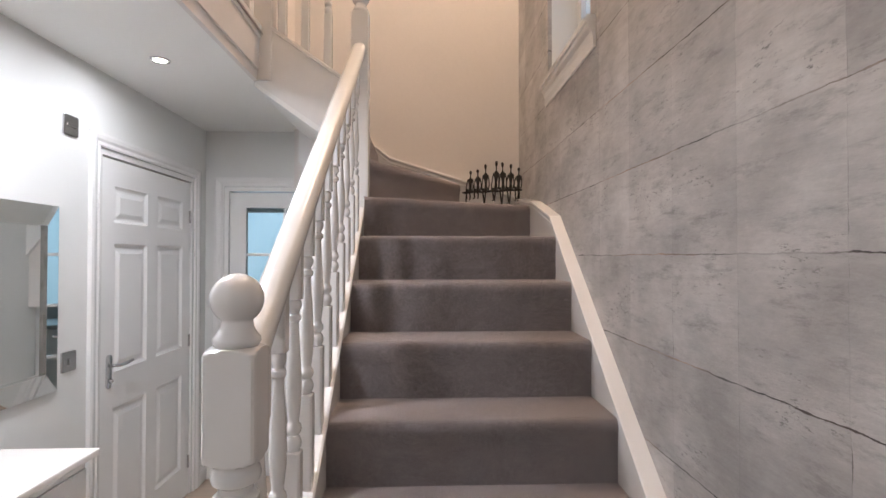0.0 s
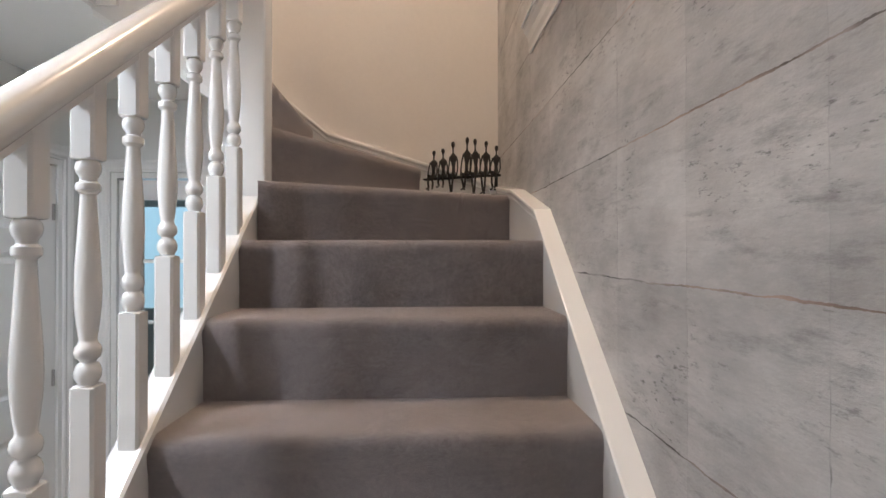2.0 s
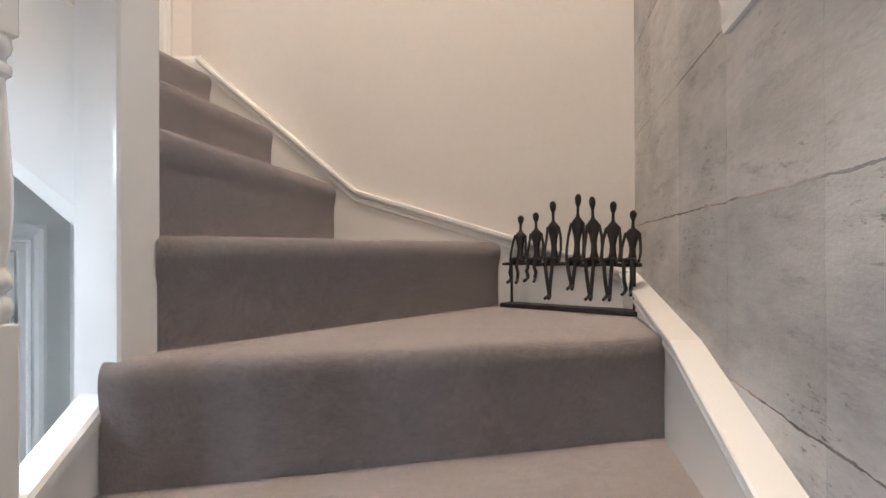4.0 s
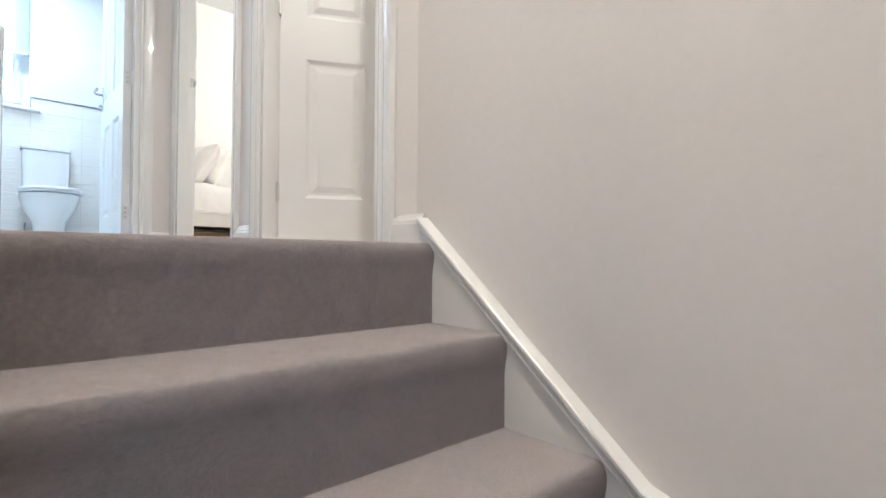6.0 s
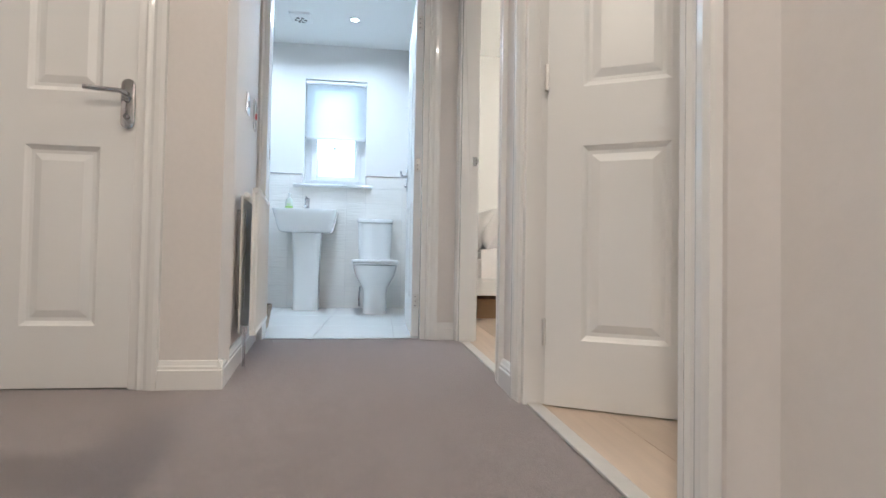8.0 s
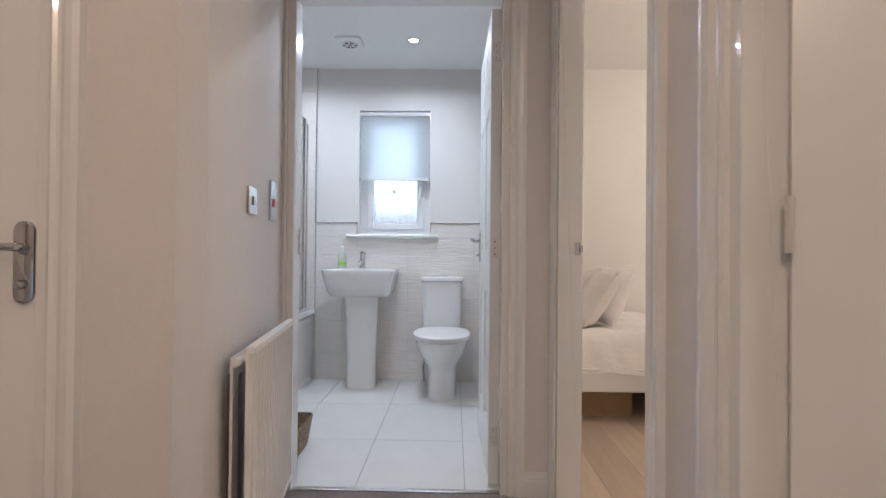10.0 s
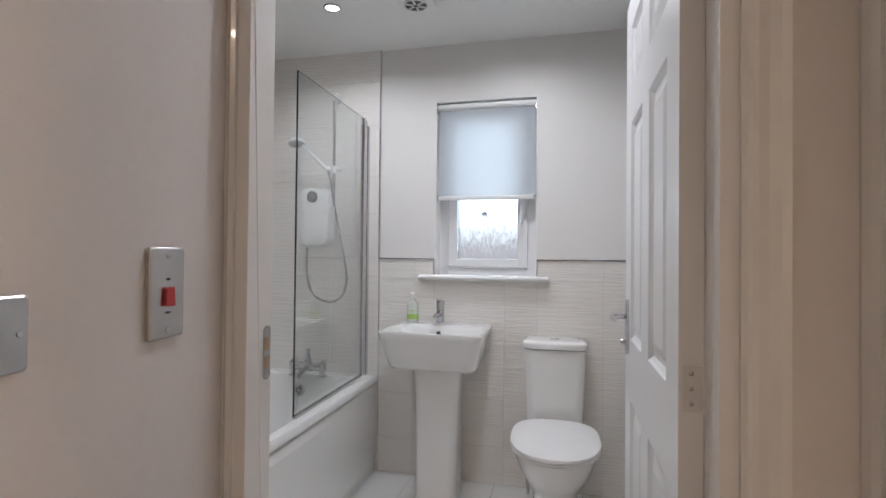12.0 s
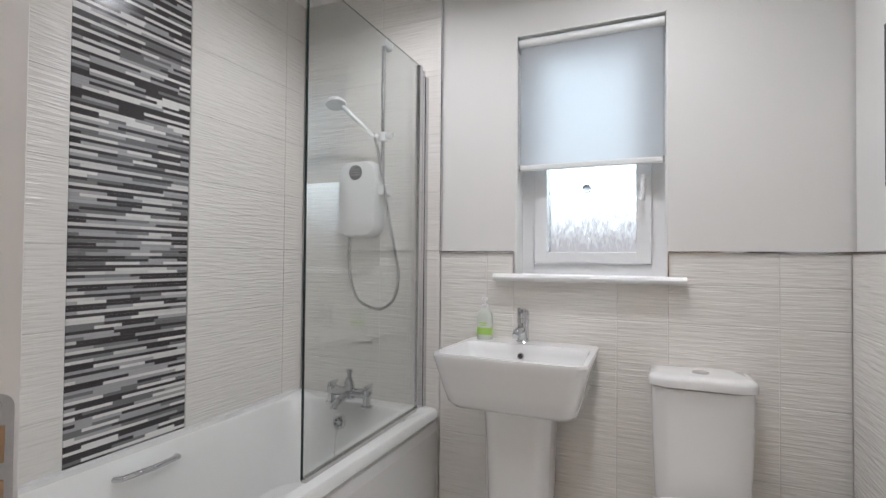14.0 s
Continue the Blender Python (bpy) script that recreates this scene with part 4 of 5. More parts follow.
# ---- bench sculpture on the winder: seven plain seated figures, one shape ----
def sculpture():
    half = 0.203
    bms = [box(-half - 0.006, half + 0.006, -0.030, 0.030, 0.0, 0.013, bevel=0.002)]
    for x in (-half + 0.018, half - 0.018):
        bms.append(tube([(x, 0.004, 0.012), (x, 0.004, 0.134)], 0.0042, 8))
    for y, r in ((0.010, 0.0052), (-0.006, 0.0048), (-0.020, 0.0042)):
        bms.append(tube([(half * (k / 5 - 1), y, 0.134 + 0.0015 * ((k * 7) % 3 - 1)) for k in range(11)], r, 7))
    # place along the bench, height over it, drop of the shins, spread of the feet
    rows = ((-0.155, 0.146, 0.046, 0.010), (-0.098, 0.153, 0.040, 0.011), (-0.042, 0.184, 0.088, 0.001), (0.026, 0.200, 0.058, 0.002), (0.078, 0.189, 0.084, 0.002), (0.128, 0.172, 0.082, 0.003), (0.180, 0.145, 0.066, 0.006))
    for i, (x, h, drop, foot) in enumerate(rows):
        z = 0.136
        lean = (0.004, -0.003, -0.004, 0.006, -0.006, 0.003, 0.004)[i]
        rings = []
        for f, rx, ry in ((0.0, 0.013, 0.011), (0.06, 0.0145, 0.012), (0.18, 0.0095, 0.008), (0.30, 0.0085, 0.0075), (0.42, 0.0125, 0.009), (0.52, 0.0185, 0.010), (0.58, 0.0195, 0.010), (0.63, 0.013, 0.008), (0.67, 0.0055, 0.0055), (0.72, 0.0042, 0.0044), (0.81, 0.0040, 0.0044), (0.84, 0.0065, 0.007), (0.89, 0.0090, 0.010), (0.94, 0.0092, 0.0105), (0.98, 0.0066, 0.008), (1.0, 0.002, 0.002)):
            rings.append([(x + lean * f + rx * math.cos(a), 0.002 + ry * math.sin(a), z + h * f) for a in [k * math.pi / 5 for k in range(10)]])
        bms.append(loft(rings))
        for s in (-1, 1):
            arm = [(x + lean * 0.57 + s * 0.0175, 0, z + h * 0.585), (x + s * 0.0225, -0.002, z + h * 0.40), (x + s * 0.0250, -0.008, z + h * 0.22), (x + s * 0.0225, -0.018, z + 0.006)]
            bms.append(tube(arm, 0.0040, 7))
            bms.append(tube([(x + s * 0.007, 0.006, z + 0.008), (x + s * 0.010, -0.014, z + 0.011), (x + s * 0.011, -0.034, z + 0.009)], 0.0078, 8))
            bms.append(tube([(x + s * 0.011, -0.034, z + 0.011), (x + s * 0.010, -0.038, z - 0.012), (x + s * (foot + 0.004), -0.037, z - 0.6 * drop), (x + s * foot, -0.034, z - drop)], 0.0052, 7))
            bms.append(tube([(x + s * foot, -0.033, z - drop), (x + s * (foot + 0.003), -0.041, z - drop - 0.008), (x + s * (foot + 0.005), -0.052, z - drop - 0.012)], 0.0046, 7))
    return joined(*bms)


st = part("bench_sculpture", sculpture(), BRONZE)
st.matrix_world = pose(0.330, 3.228, 9 * R + 0.001, 0, 0, -25)
tagged(st, "dark bronze sculpture of seven thin seated shapes on a bench", "sculpture")

# ---- hall things ----
def downlight(x, y, z):
    d = thing("downlight", "chrome recessed ceiling spotlight, switched on", "ceiling light", pose(x, y, z), "recessed ceiling spotlights")
    part("rim", lathe([(0.030, 0.0), (0.042, 0.0), (0.043, -0.003), (0.040, -0.006), (0.032, -0.006), (0.030, -0.003)], 24, False), CHROME, d)
    part("lens", lathe([(0.031, -0.001), (0.031, -0.0025), (0.001, -0.003)], 20), BULB, d)
    return d


# the unseen fill lamps of the hall get the same fitting
for x, y in HALL_SPOTS_AND_FILL:
    downlight(x, y, CEIL_HALL)
for x, y in list(BATH_SPOTS) + list(LANDING_SPOTS):
    downlight(x, y, C)

mir = thing("wall_mirror", "large mirror with silver border strips on the hall wall", "mirror", pose(-1.65, 1.60, 0.99, 0, 0, 90))
W2, H2, B2 = 0.44, 0.76, 0.085
part("backing", box(-W2, W2, -0.012, -0.001, 0.0, H2), BLACK, mir)
for pts in ([(-W2, 0), (W2, 0), (W2 - B2, B2), (-W2 + B2, B2)], [(-W2, H2), (-W2 + B2, H2 - B2), (W2 - B2, H2 - B2), (W2, H2)],
            [(-W2, 0), (-W2 + B2, B2), (-W2 + B2, H2 - B2), (-W2, H2)], [(W2, 0), (W2, H2), (W2 - B2, H2 - B2), (W2 - B2, B2)]):
    bm = bmesh.new()
    cx, cz = sum(p[0] for p in pts) / 4, sum(p[1] for p in pts) / 4
    def deep(p):
        inner = abs(p[0]) < W2 - 0.01 and 0.01 < p[1] < H2 - 0.01
        return -0.034 if inner else -0.016
    a = [bm.verts.new((p[0], -0.012, p[1])) for p in pts]
    b = [bm.verts.new((p[0] * 0.998, deep(p), p[1])) for p in pts]
    bm.faces.new(a)
    bm.faces.new(b)
    for i in range(4):
        bm.faces.new((a[i], a[(i + 1) % 4], b[(i + 1) % 4], b[i]))
    part("frame_strip", finish(bm), MIRROR, mir, "bevelled mirror strip")
part("mirror_glass", box(-W2 + B2, W2 - B2, -0.020, -0.013, B2, H2 - B2), MIRROR, mir)

con = thing("radiator_shelf", "white painted shelf over a hall radiator cover", "shelf", pose(-1.65, 0.90, 0.0, 0, 0, 90))
part("shelf_board", box(-0.75, 0.88, -0.36, -0.001, 0.825, 0.85, bevel=0.006), GLOSS, con)
part("apron", box(-0.72, 0.85, -0.325, -0.02, 0.79, 0.824, bevel=0.003), GLOSS, con)
part("front_panel", box(-0.72, 0.85, -0.33, -0.31, 0.0, 0.789, bevel=0.003), GLOSS, con)
part("side_panel", box(0.83, 0.851, -0.309, -0.001, 0.0, 0.789, bevel=0.003), GLOSS, con)


def switch_plate(name, m, w, h, label, dial=False, red=False):
    s = thing(name, label, "switch", m)
    part("plate", loft([[(a, -0.0005, b) for a, b, _ in rounded(w, h, 0.006)], [(a, -0.007, b) for a, b, _ in rounded(w, h, 0.006)], [(a, -0.009, b) for a, b, _ in rounded(w - 0.006, h - 0.006, 0.005)]], smooth=False), STEEL, s)
    if red:
        part("rocker", prism([(-0.0095, -0.020), (0.0095, -0.020), (0.0075, 0.008), (-0.0075, 0.008)], -0.0145, -0.0085, "y", 0.0015), RED, s, "red switch rocker")
        part("neon", box(-0.004, 0.004, -0.0098, -0.0085, 0.020, 0.024), BLACK, s)
        part("print_bar", box(-0.006, 0.006, -0.0094, -0.0088, -0.033, -0.030), BLACK, s)
    elif dial:
        part("rocker", box(-0.026, 0.026, -0.013, -0.0085, -0.008, 0.008, bevel=0.002), STEEL, s)
    else:
        part("rocker", box(-0.007, 0.007, -0.014, -0.0085, -0.014, 0.014, bevel=0.002), STEEL, s)
    for z in ((h / 2 - 0.013), -(h / 2 - 0.013)):
        if h > 0.1:
            part("screw", moved(lathe([(0.0045, 0), (0.004, 0.0015)], 12), Matrix.Translation((0, -0.0088, z)) @ pose(0, 0, 0, 90)), CHROME, s)
    if h <= 0.1:
        for x in (-w / 2 + 0.012, w / 2 - 0.012):
            part("screw", moved(lathe([(0.004, 0), (0.0035, 0.0012)], 12), Matrix.Translation((x, -0.0088, 0)) @ pose(0, 0, 0, 90)), CHROME, s)
    return s


switch_plate("door_chime_plate", pose(-1.65, 2.117, 2.108, 0, 0, 90), 0.088, 0.088, "brushed steel plate high on the hall wall", dial=True)
switch_plate("light_switch", pose(-1.65, 2.120, 1.092, 0, 0, 90), 0.086, 0.086, "brushed steel light switch on the hall wall")
switch_plate("light_switch", pose(-2.752, 2.2775, 3.785, 0, 0, 187.96), 0.086, 0.086, "brushed steel light switch on the passage wall")
switch_plate("shower_switch", pose(-3.032, 2.2383, 3.812, 0, 0, 187.96), 0.086, 0.146, "brushed steel shower switch with a red rocker", red=True)

# ---- passage radiator ----
rad = thing("radiator", "white ribbed panel radiator on the passage wall", "radiator", pose(-2.49, 2.3141, F + 0.13, 0, 0, 187.96))
LW, LH = 0.56, 0.585
ribs = []
n = 16
for i in range(n):
    x0 = 0.012 + i * (LW - 0.024) / n
    step = (LW - 0.024) / n
    ribs += [(x0, 0.0), (x0 + step * 0.30, 0.0), (x0 + step * 0.45, 0.007), (x0 + step * 0.80, 0.007), (x0 + step * 0.95, 0.0)]
outline = [(0.0, -0.070)] + [(x, -0.078 - d) for x, d in ribs] + [(LW, -0.070), (LW, -0.062), (0, -0.062)]
part("front_panel", prism(outline, 0.02, LH - 0.02, "z"), RADIATOR, rad)
part("panel_edge", box(0, LW, -0.086, -0.062, LH - 0.02, LH, bevel=0.004), RADIATOR, rad)
part("panel_edge", box(0, LW, -0.086, -0.062, 0, 0.02, bevel=0.004), RADIATOR, rad)
part("rear_panel", box(0.01, LW - 0.01, -0.028, -0.02, 0.01, LH - 0.03, bevel=0.003), RADIATOR, rad)
part("top_grille", boxes(*[(0.02 + k * 0.03, 0.032 + k * 0.03, -0.061, -0.029, LH - 0.04, LH - 0.034) for k in range(16)]), RADIATOR, rad)
part("bleed_cap", moved(lathe([(0.012, 0), (0.012, 0.03), (0.008, 0.034)], 14), pose(0.0, -0.045, LH - 0.035, 0, -90)), RADIATOR, rad)
part("valve", joined(moved(lathe([(0.010, 0), (0.010, 0.02), (0.015, 0.022), (0.015, 0.05), (0.010, 0.055)], 14), pose(-0.012, -0.045, -0.01)), tube([(-0.012, -0.045, -0.115), (-0.012, -0.045, 0.0)], 0.0075), tube([(-0.012, -0.045, 0.01), (0.02, -0.045, 0.01)], 0.009)), CHROME, rad, "chrome radiator valve and pipe")
part("bracket", box(0.06, 0.09, -0.03, -0.0005, 0.1, 0.5), STEEL, rad)
part("bracket", box(LW - 0.09, LW - 0.06, -0.03, -0.0005, 0.1, 0.5), STEEL, rad)

# ---- bathroom ----
XW, YS, YN2 = -5.0, 1.12, 3.245          # tiled faces: window wall, bath wall, door-side wall
w = thing("window_2", "white framed bathroom window with rain-patterned glass", "window", kind="structure")
fx0, fx1 = -5.17, -5.11
part("window_frame", boxes((fx0, fx1, 2.172, 2.224, 3.762, 4.723), (fx0, fx1, 2.671, 2.723, 3.762, 4.723), (fx0, fx1, 2.224, 2.671, 3.762, 3.812), (fx0, fx1, 2.224, 2.671, 4.673, 4.723), bevel=0.004), UPVC, w)
sash = part("sash", boxes((fx0 + 0.005, fx1 + 0.012, 2.225, 2.277, 3.813, 4.672), (fx0 + 0.005, fx1 + 0.012, 2.618, 2.670, 3.813, 4.672), (fx0 + 0.005, fx1 + 0.012, 2.277, 2.618, 3.813, 3.857), (fx0 + 0.005, fx1 + 0.012, 2.277, 2.618, 4.62, 4.672), bevel=0.004), UPVC, w)
pane = part("pane", box(-5.150, -5.140, 2.2772, 2.6178, 3.8572, 4.6198), FROSTED, sash)
pane.visible_shadow = False
pane.data.materials.append(RAIN_GLASS)
for face in pane.data.polygons:
    # the patterned side faces the room
    face.material_index = 1 if face.normal.x > 0.5 else 0
part("window_handle", joined(box(-5.098, -5.085, 2.632, 2.656, 4.10, 4.15, bevel=0.003), tube([(-5.082, 2.644, 4.14), (-5.066, 2.644, 4.13), (-5.062, 2.638, 4.05)], 0.008)), PLASTIC, sash)
part("reveal", boxes((-5.11, -5.0125, 2.1705, 2.176, 3.763, 4.724), (-5.11, -5.0125, 2.719, 2.7245, 3.763, 4.724), (-5.11, -5.0125, 2.176, 2.719, 4.719, 4.7245)), CEILING, w)
part("window_sill", prism([(-5.17, 3.746), (-4.966, 3.746), (-4.958, 3.750), (-4.956, 3.757), (-4.960, 3.764), (-4.968, 3.767), (-5.11, 3.767), (-5.17, 3.762)], 2.176, 2.719, "y"), PLASTIC, w, "white window board")
part("sill_nose", prism([(-4.999, 3.742), (-4.962, 3.742), (-4.954, 3.749), (-4.952, 3.757), (-4.957, 3.765), (-4.966, 3.769), (-4.999, 3.769)], 2.095, 2.785, "y"), PLASTIC, w)

bl = thing("roller_blind", "white roller blind lowered over half the bathroom window", "blind", pose(-5.035, 2.447, 4.18))
part("fabric", box(-0.001, 0.001, -0.262, 0.262, 0.02, 0.52), BLIND, bl)
part("roller", moved(lathe([(0.018, -0.268), (0.018, 0.268)], 16), pose(0, 0, 0.515, 90)), PLASTIC, bl)
part("bottom_bar", box(-0.008, 0.010, -0.264, 0.264, 0.0, 0.022, bevel=0.006), PLASTIC, bl)
for a, b in ((-0.2715, -0.268), (0.268, 0.2715)):
    part("bracket", box(-0.02, 0.024, a, b, 0.48, 0.54, bevel=0.001), CHROME, bl)
for a, b in ((-0.268, -0.262), (0.262, 0.268)):
    part("end_cap", box(-0.009, 0.012, a, b, -0.001, 0.023, bevel=0.001), CHROME, bl)
beads = []
for k in range(66):
    beads.append(moved(lathe([(0.0006, -0.0024), (0.0023, 0), (0.0006, 0.0024)], 6), Matrix.Translation((0.016, -0.2665, 0.50 - 0.0087 * k))))
    if k < 60:
        beads.append(moved(lathe([(0.0006, -0.0024), (0.0023, 0), (0.0006, 0.0024)], 6), Matrix.Translation((0.026, -0.2665, 0.50 - 0.0087 * k))))
part("bead_chain", joined(*beads), CHROME, bl, "beaded metal chain")
part("pull_cord", tube([(0.006, -0.003, 0.0), (0.006, -0.003, -0.066)], 0.0009, 5), CHROME, bl)
part("pull_ball", moved(lathe([(0.017 * math.sin(radians(a)), -0.017 * math.cos(radians(a))) for a in range(5, 180, 14)], 18), Matrix.Translation((0.006, -0.003, -0.083))), glass("crystal", (0.36, 0.36, 0.38), 0.03), bl, "clear crystal pull ball")

# bath
bath = thing("bathtub", "white acrylic bath with a panelled front", "bathtub", pose(-4.16, 1.483, F))
BL, BW, BH = 1.676, 0.728, 0.532
rim = []
for wd, dp, r, z in ((BL, BW, 0.012, BH - 0.035), (BL, BW, 0.012, BH - 0.012), (BL - 0.012, BW - 0.012, 0.016, BH), (BL - 0.17, BW - 0.10, 0.13, BH), (BL - 0.19, BW - 0.12, 0.13, BH - 0.010), (BL - 0.26, BW - 0.17, 0.15, BH - 0.16), (BL - 0.36, BW - 0.23, 0.15, BH - 0.33), (BL - 0.52, BW - 0.38, 0.13, BH - 0.385)):
    rim.append(rounded(wd, dp, r, z=z, steps=6))
rim.append(rounded(0.06, 0.06, 0.02, z=BH - 0.39, steps=6))
shell = part("tub", loft(rim, cap=False), ACRYLIC, bath)
part("waste", moved(lathe([(0.034, 0), (0.034, 0.003), (0.024, 0.006), (0.002, 0.006)], 20), pose(0, 0, BH - 0.391)), CHROME, bath, "chrome bath waste")
part("side_panel", prism([(BW / 2 - 0.012, 0.0), (BW / 2 - 0.016, 0.03), (BW / 2 - 0.006, 0.25), (BW / 2 - 0.004, 0.44), (BW / 2 - 0.012, 0.475), (BW / 2 - 0.03, 0.4965), (BW / 2 - 0.035, 0.0)], -BL / 2, BL / 2 - 0.002, "x"), ACRYLIC, bath, "white moulded bath panel")
part("overflow", moved(joined(lathe([(0.032, 0), (0.032, 0.005), (0.026, 0.008)], 20)), pose(-0.725, -0.055, BH - 0.085, 0, 78)), CHROME, bath)
# black discs coloured as the shade in the overflow holes
holes = [moved(lathe([(0.0055, 0), (0.0055, 0.0012)], 8), pose(-0.7165, -0.055, BH - 0.083, 0, 78) @ Matrix.Translation((0.016 * math.cos(a), 0.016 * math.sin(a), 0))) for a in [k * math.pi / 3 for k in range(6)]]
part("overflow_holes", joined(*holes), BLACK, bath)
part("plug_chain", tube([(-0.715, -0.055, BH - 0.09), (-0.70, -0.06, BH - 0.15), (-0.68, -0.05, BH - 0.25), (-0.62, -0.02, BH - 0.37)], 0.0016, 5), CHROME, bath)
part("grip", joined(tube([(-0.125, -0.312, BH - 0.055), (-0.11, -0.272, BH - 0.048), (-0.015, -0.258, BH - 0.046), (0.08, -0.272, BH - 0.048), (0.095, -0.312, BH - 0.055)], 0.009, 10)), CHROME, bath, "chrome grab handle")
part("seal", boxes((-BL / 2 - 0.0, BL / 2, -BW / 2 - 0.0025, -BW / 2 + 0.006, BH - 0.004, BH + 0.006)), PLASTIC, bath)

tap = thing("bath_mixer_tap", "chrome bath mixer tap with two lever heads", "tap", pose(-4.875, 1.483, F + BH, 0, 0, -90))
part("bridge", joined(moved(lathe([(0.019, -0.10), (0.021, -0.06), (0.018, -0.02), (0.024, 0.0), (0.018, 0.02), (0.021, 0.06), (0.019, 0.10)], 16), pose(0, 0, 0.055, 0, 90)), loft([rounded(0.05, 0.04, 0.015, z=0.03), rounded(0.04, 0.03, 0.012, z=0.10)])), CHROME, tap)
for x in (-0.09, 0.09):
    part("valve_body", moved(lathe([(0.026, 0.0), (0.026, 0.006), (0.018, 0.01), (0.018, 0.05), (0.022, 0.055), (0.022, 0.075), (0.012, 0.082)], 18), Matrix.Translation((x, 0, 0))), CHROME, tap)
    part("lever", loft([[(x + a * 0.6, b, c + 0.078) for a, b, c in rounded(0.03, 0.05, 0.012)], [(x + a * 0.5, b - 0.012, c + 0.092) for a, b, c in rounded(0.03, 0.07, 0.012)]]), CHROME, tap)
part("spout", tube([(0, 0, 0.05), (0, 0.03, 0.046), (0, 0.075, 0.038), (0, 0.105, 0.024), (0, 0.11, 0.010)], 0.015, 12), CHROME, tap)
part("diverter", moved(lathe([(0.016, 0.09), (0.016, 0.115), (0.010, 0.118), (0.010, 0.135), (0.014, 0.138), (0.014, 0.150), (0.008, 0.154)], 16), Matrix.Identity(4)), CHROME, tap)
bpy.context.view_layer.update()

scr = thing("bath_screen", "clear glass bath screen in a chrome wall channel", "shower screen", Matrix.Translation((-4.196, 1.795, 0)) @ pose(0, 0, 0, 0, 0, 1.4) @ Matrix.Translation((4.196, -1.795, 0)))
g = part("glass_panel", box(-4.917, -4.196, 1.792, 1.798, F + BH + 0.012, 4.632), PANE, scr, "clear toughened glass")
g.visible_shadow = False
part("glass_edge", boxes((-4.1958, -4.193, 1.7915, 1.7985, F + BH + 0.012, 4.632), (-4.917, -4.196, 1.7935, 1.7965, 4.6322, 4.634)), PANE_EDGE, scr)
for x0, x1, half, low, top in ((-4.999, -4.972, 0.013, 0.001, 4.600), (-4.970, -4.946, 0.009, 0.008, 4.628), (-4.944, -4.918, 0.011, 0.008, 4.632)):
    part("channel_strip", box(x0, x1, 1.795 - half, 1.795 + half, F + BH + low, top, bevel=0.003), CHROME, scr)
# black strips coloured as the shade between the channel strips
part("hinge_gap", boxes((-4.9725, -4.9695, 1.79, 1.80, F + BH + 0.01, 4.60), (-4.9465, -4.9435, 1.79, 1.80, F + BH + 0.01, 4.60)), BLACK, scr)
part("bottom_seal", box(-4.917, -4.2, 1.786, 1.804, F + BH + 0.0005, F + BH + 0.016, bevel=0.003), STEEL, scr, "grey rubber sweep")

sh = thing("electric_shower", "white electric shower unit with riser rail and hose", "shower", pose(-5.0, 1.475, 4.085))
part("unit", loft([[(0.0015, b, c) for b, c, _ in rounded(0.20, 0.335, 0.06)], [(0.05, b, c) for b, c, _ in rounded(0.205, 0.34, 0.06)], [(0.078, b, c) for b, c, _ in rounded(0.185, 0.32, 0.055)], [(0.086, b, c) for b, c, _ in rounded(0.14, 0.27, 0.05)]]), PLASTIC, sh)
dial = part("dial", moved(lathe([(0.033, 0.0), (0.033, 0.004), (0.030, 0.006)], 24), pose(0.084, 0.0, 0.115, 0, 90)), BLACK, sh, "dark round badge")
for k in range(3):
    part("bar", box(0.0895, 0.0905, -0.02, 0.02, 0.102 + 0.011 * k, 0.106 + 0.011 * k), STEEL, dial)
part("rail", tube([(0.05, 0.115, 0.02), (0.05, 0.115, 0.70)], 0.0095, 12), CHROME, sh, "chrome riser rail")
for z in (0.04, 0.69):
    part("rail_bracket", loft([[(0.0015, 0.115 + a, z + b) for a, b, _ in rounded(0.035, 0.055, 0.012)], [(0.062, 0.115 + a, z + b) for a, b, _ in rounded(0.03, 0.045, 0.012)]]), PLASTIC, sh)
part("slider", joined(moved(lathe([(0.02, -0.02), (0.023, 0), (0.02, 0.02)], 14), pose(0.05, 0.115, 0.27)), tube([(0.05, 0.105, 0.27), (0.075, 0.085, 0.275)], 0.014), tube([(0.05, 0.12, 0.27), (0.052, 0.165, 0.272)], 0.013)), PLASTIC, sh)
head = part("shower_head", joined(tube([(0.075, 0.085, 0.265), (0.10, 0.02, 0.335), (0.125, -0.045, 0.40)], 0.010, 12), moved(lathe([(0.015, 0.022), (0.036, 0.012), (0.046, 0.0), (0.044, -0.008), (0.030, -0.010)], 24), pose(0.135, -0.075, 0.415, 12, -14))), PLASTIC, sh, "white shower handset")
hose = [(0.075, 0.09, 0.262), (0.062, 0.10, 0.20), (0.055, 0.115, 0.10), (0.056, 0.14, -0.02), (0.06, 0.185, -0.22), (0.06, 0.205, -0.34), (0.06, 0.185, -0.43), (0.06, 0.13, -0.475), (0.06, 0.07, -0.475), (0.06, 0.0, -0.44), (0.06, -0.035, -0.36), (0.06, -0.045, -0.26), (0.06, -0.042, -0.165)]
curve = []
for i in range(len(hose) - 1):
    p0, p1, p2, p3 = (Vector(hose[max(0, min(len(hose) - 1, j))]) for j in (i - 1, i, i + 1, i + 2))
    for s in range(14):
        u = s / 14
        curve.append(0.5 * ((2 * p1) + (p2 - p0) * u + (2 * p0 - 5 * p1 + 4 * p2 - p3) * u * u + (3 * p1 - p0 - 3 * p2 + p3) * u ** 3))
part("hose", tube([p for p in curve], 0.0062, 8), CHROME, sh, "ribbed chrome hose")
ribs = []
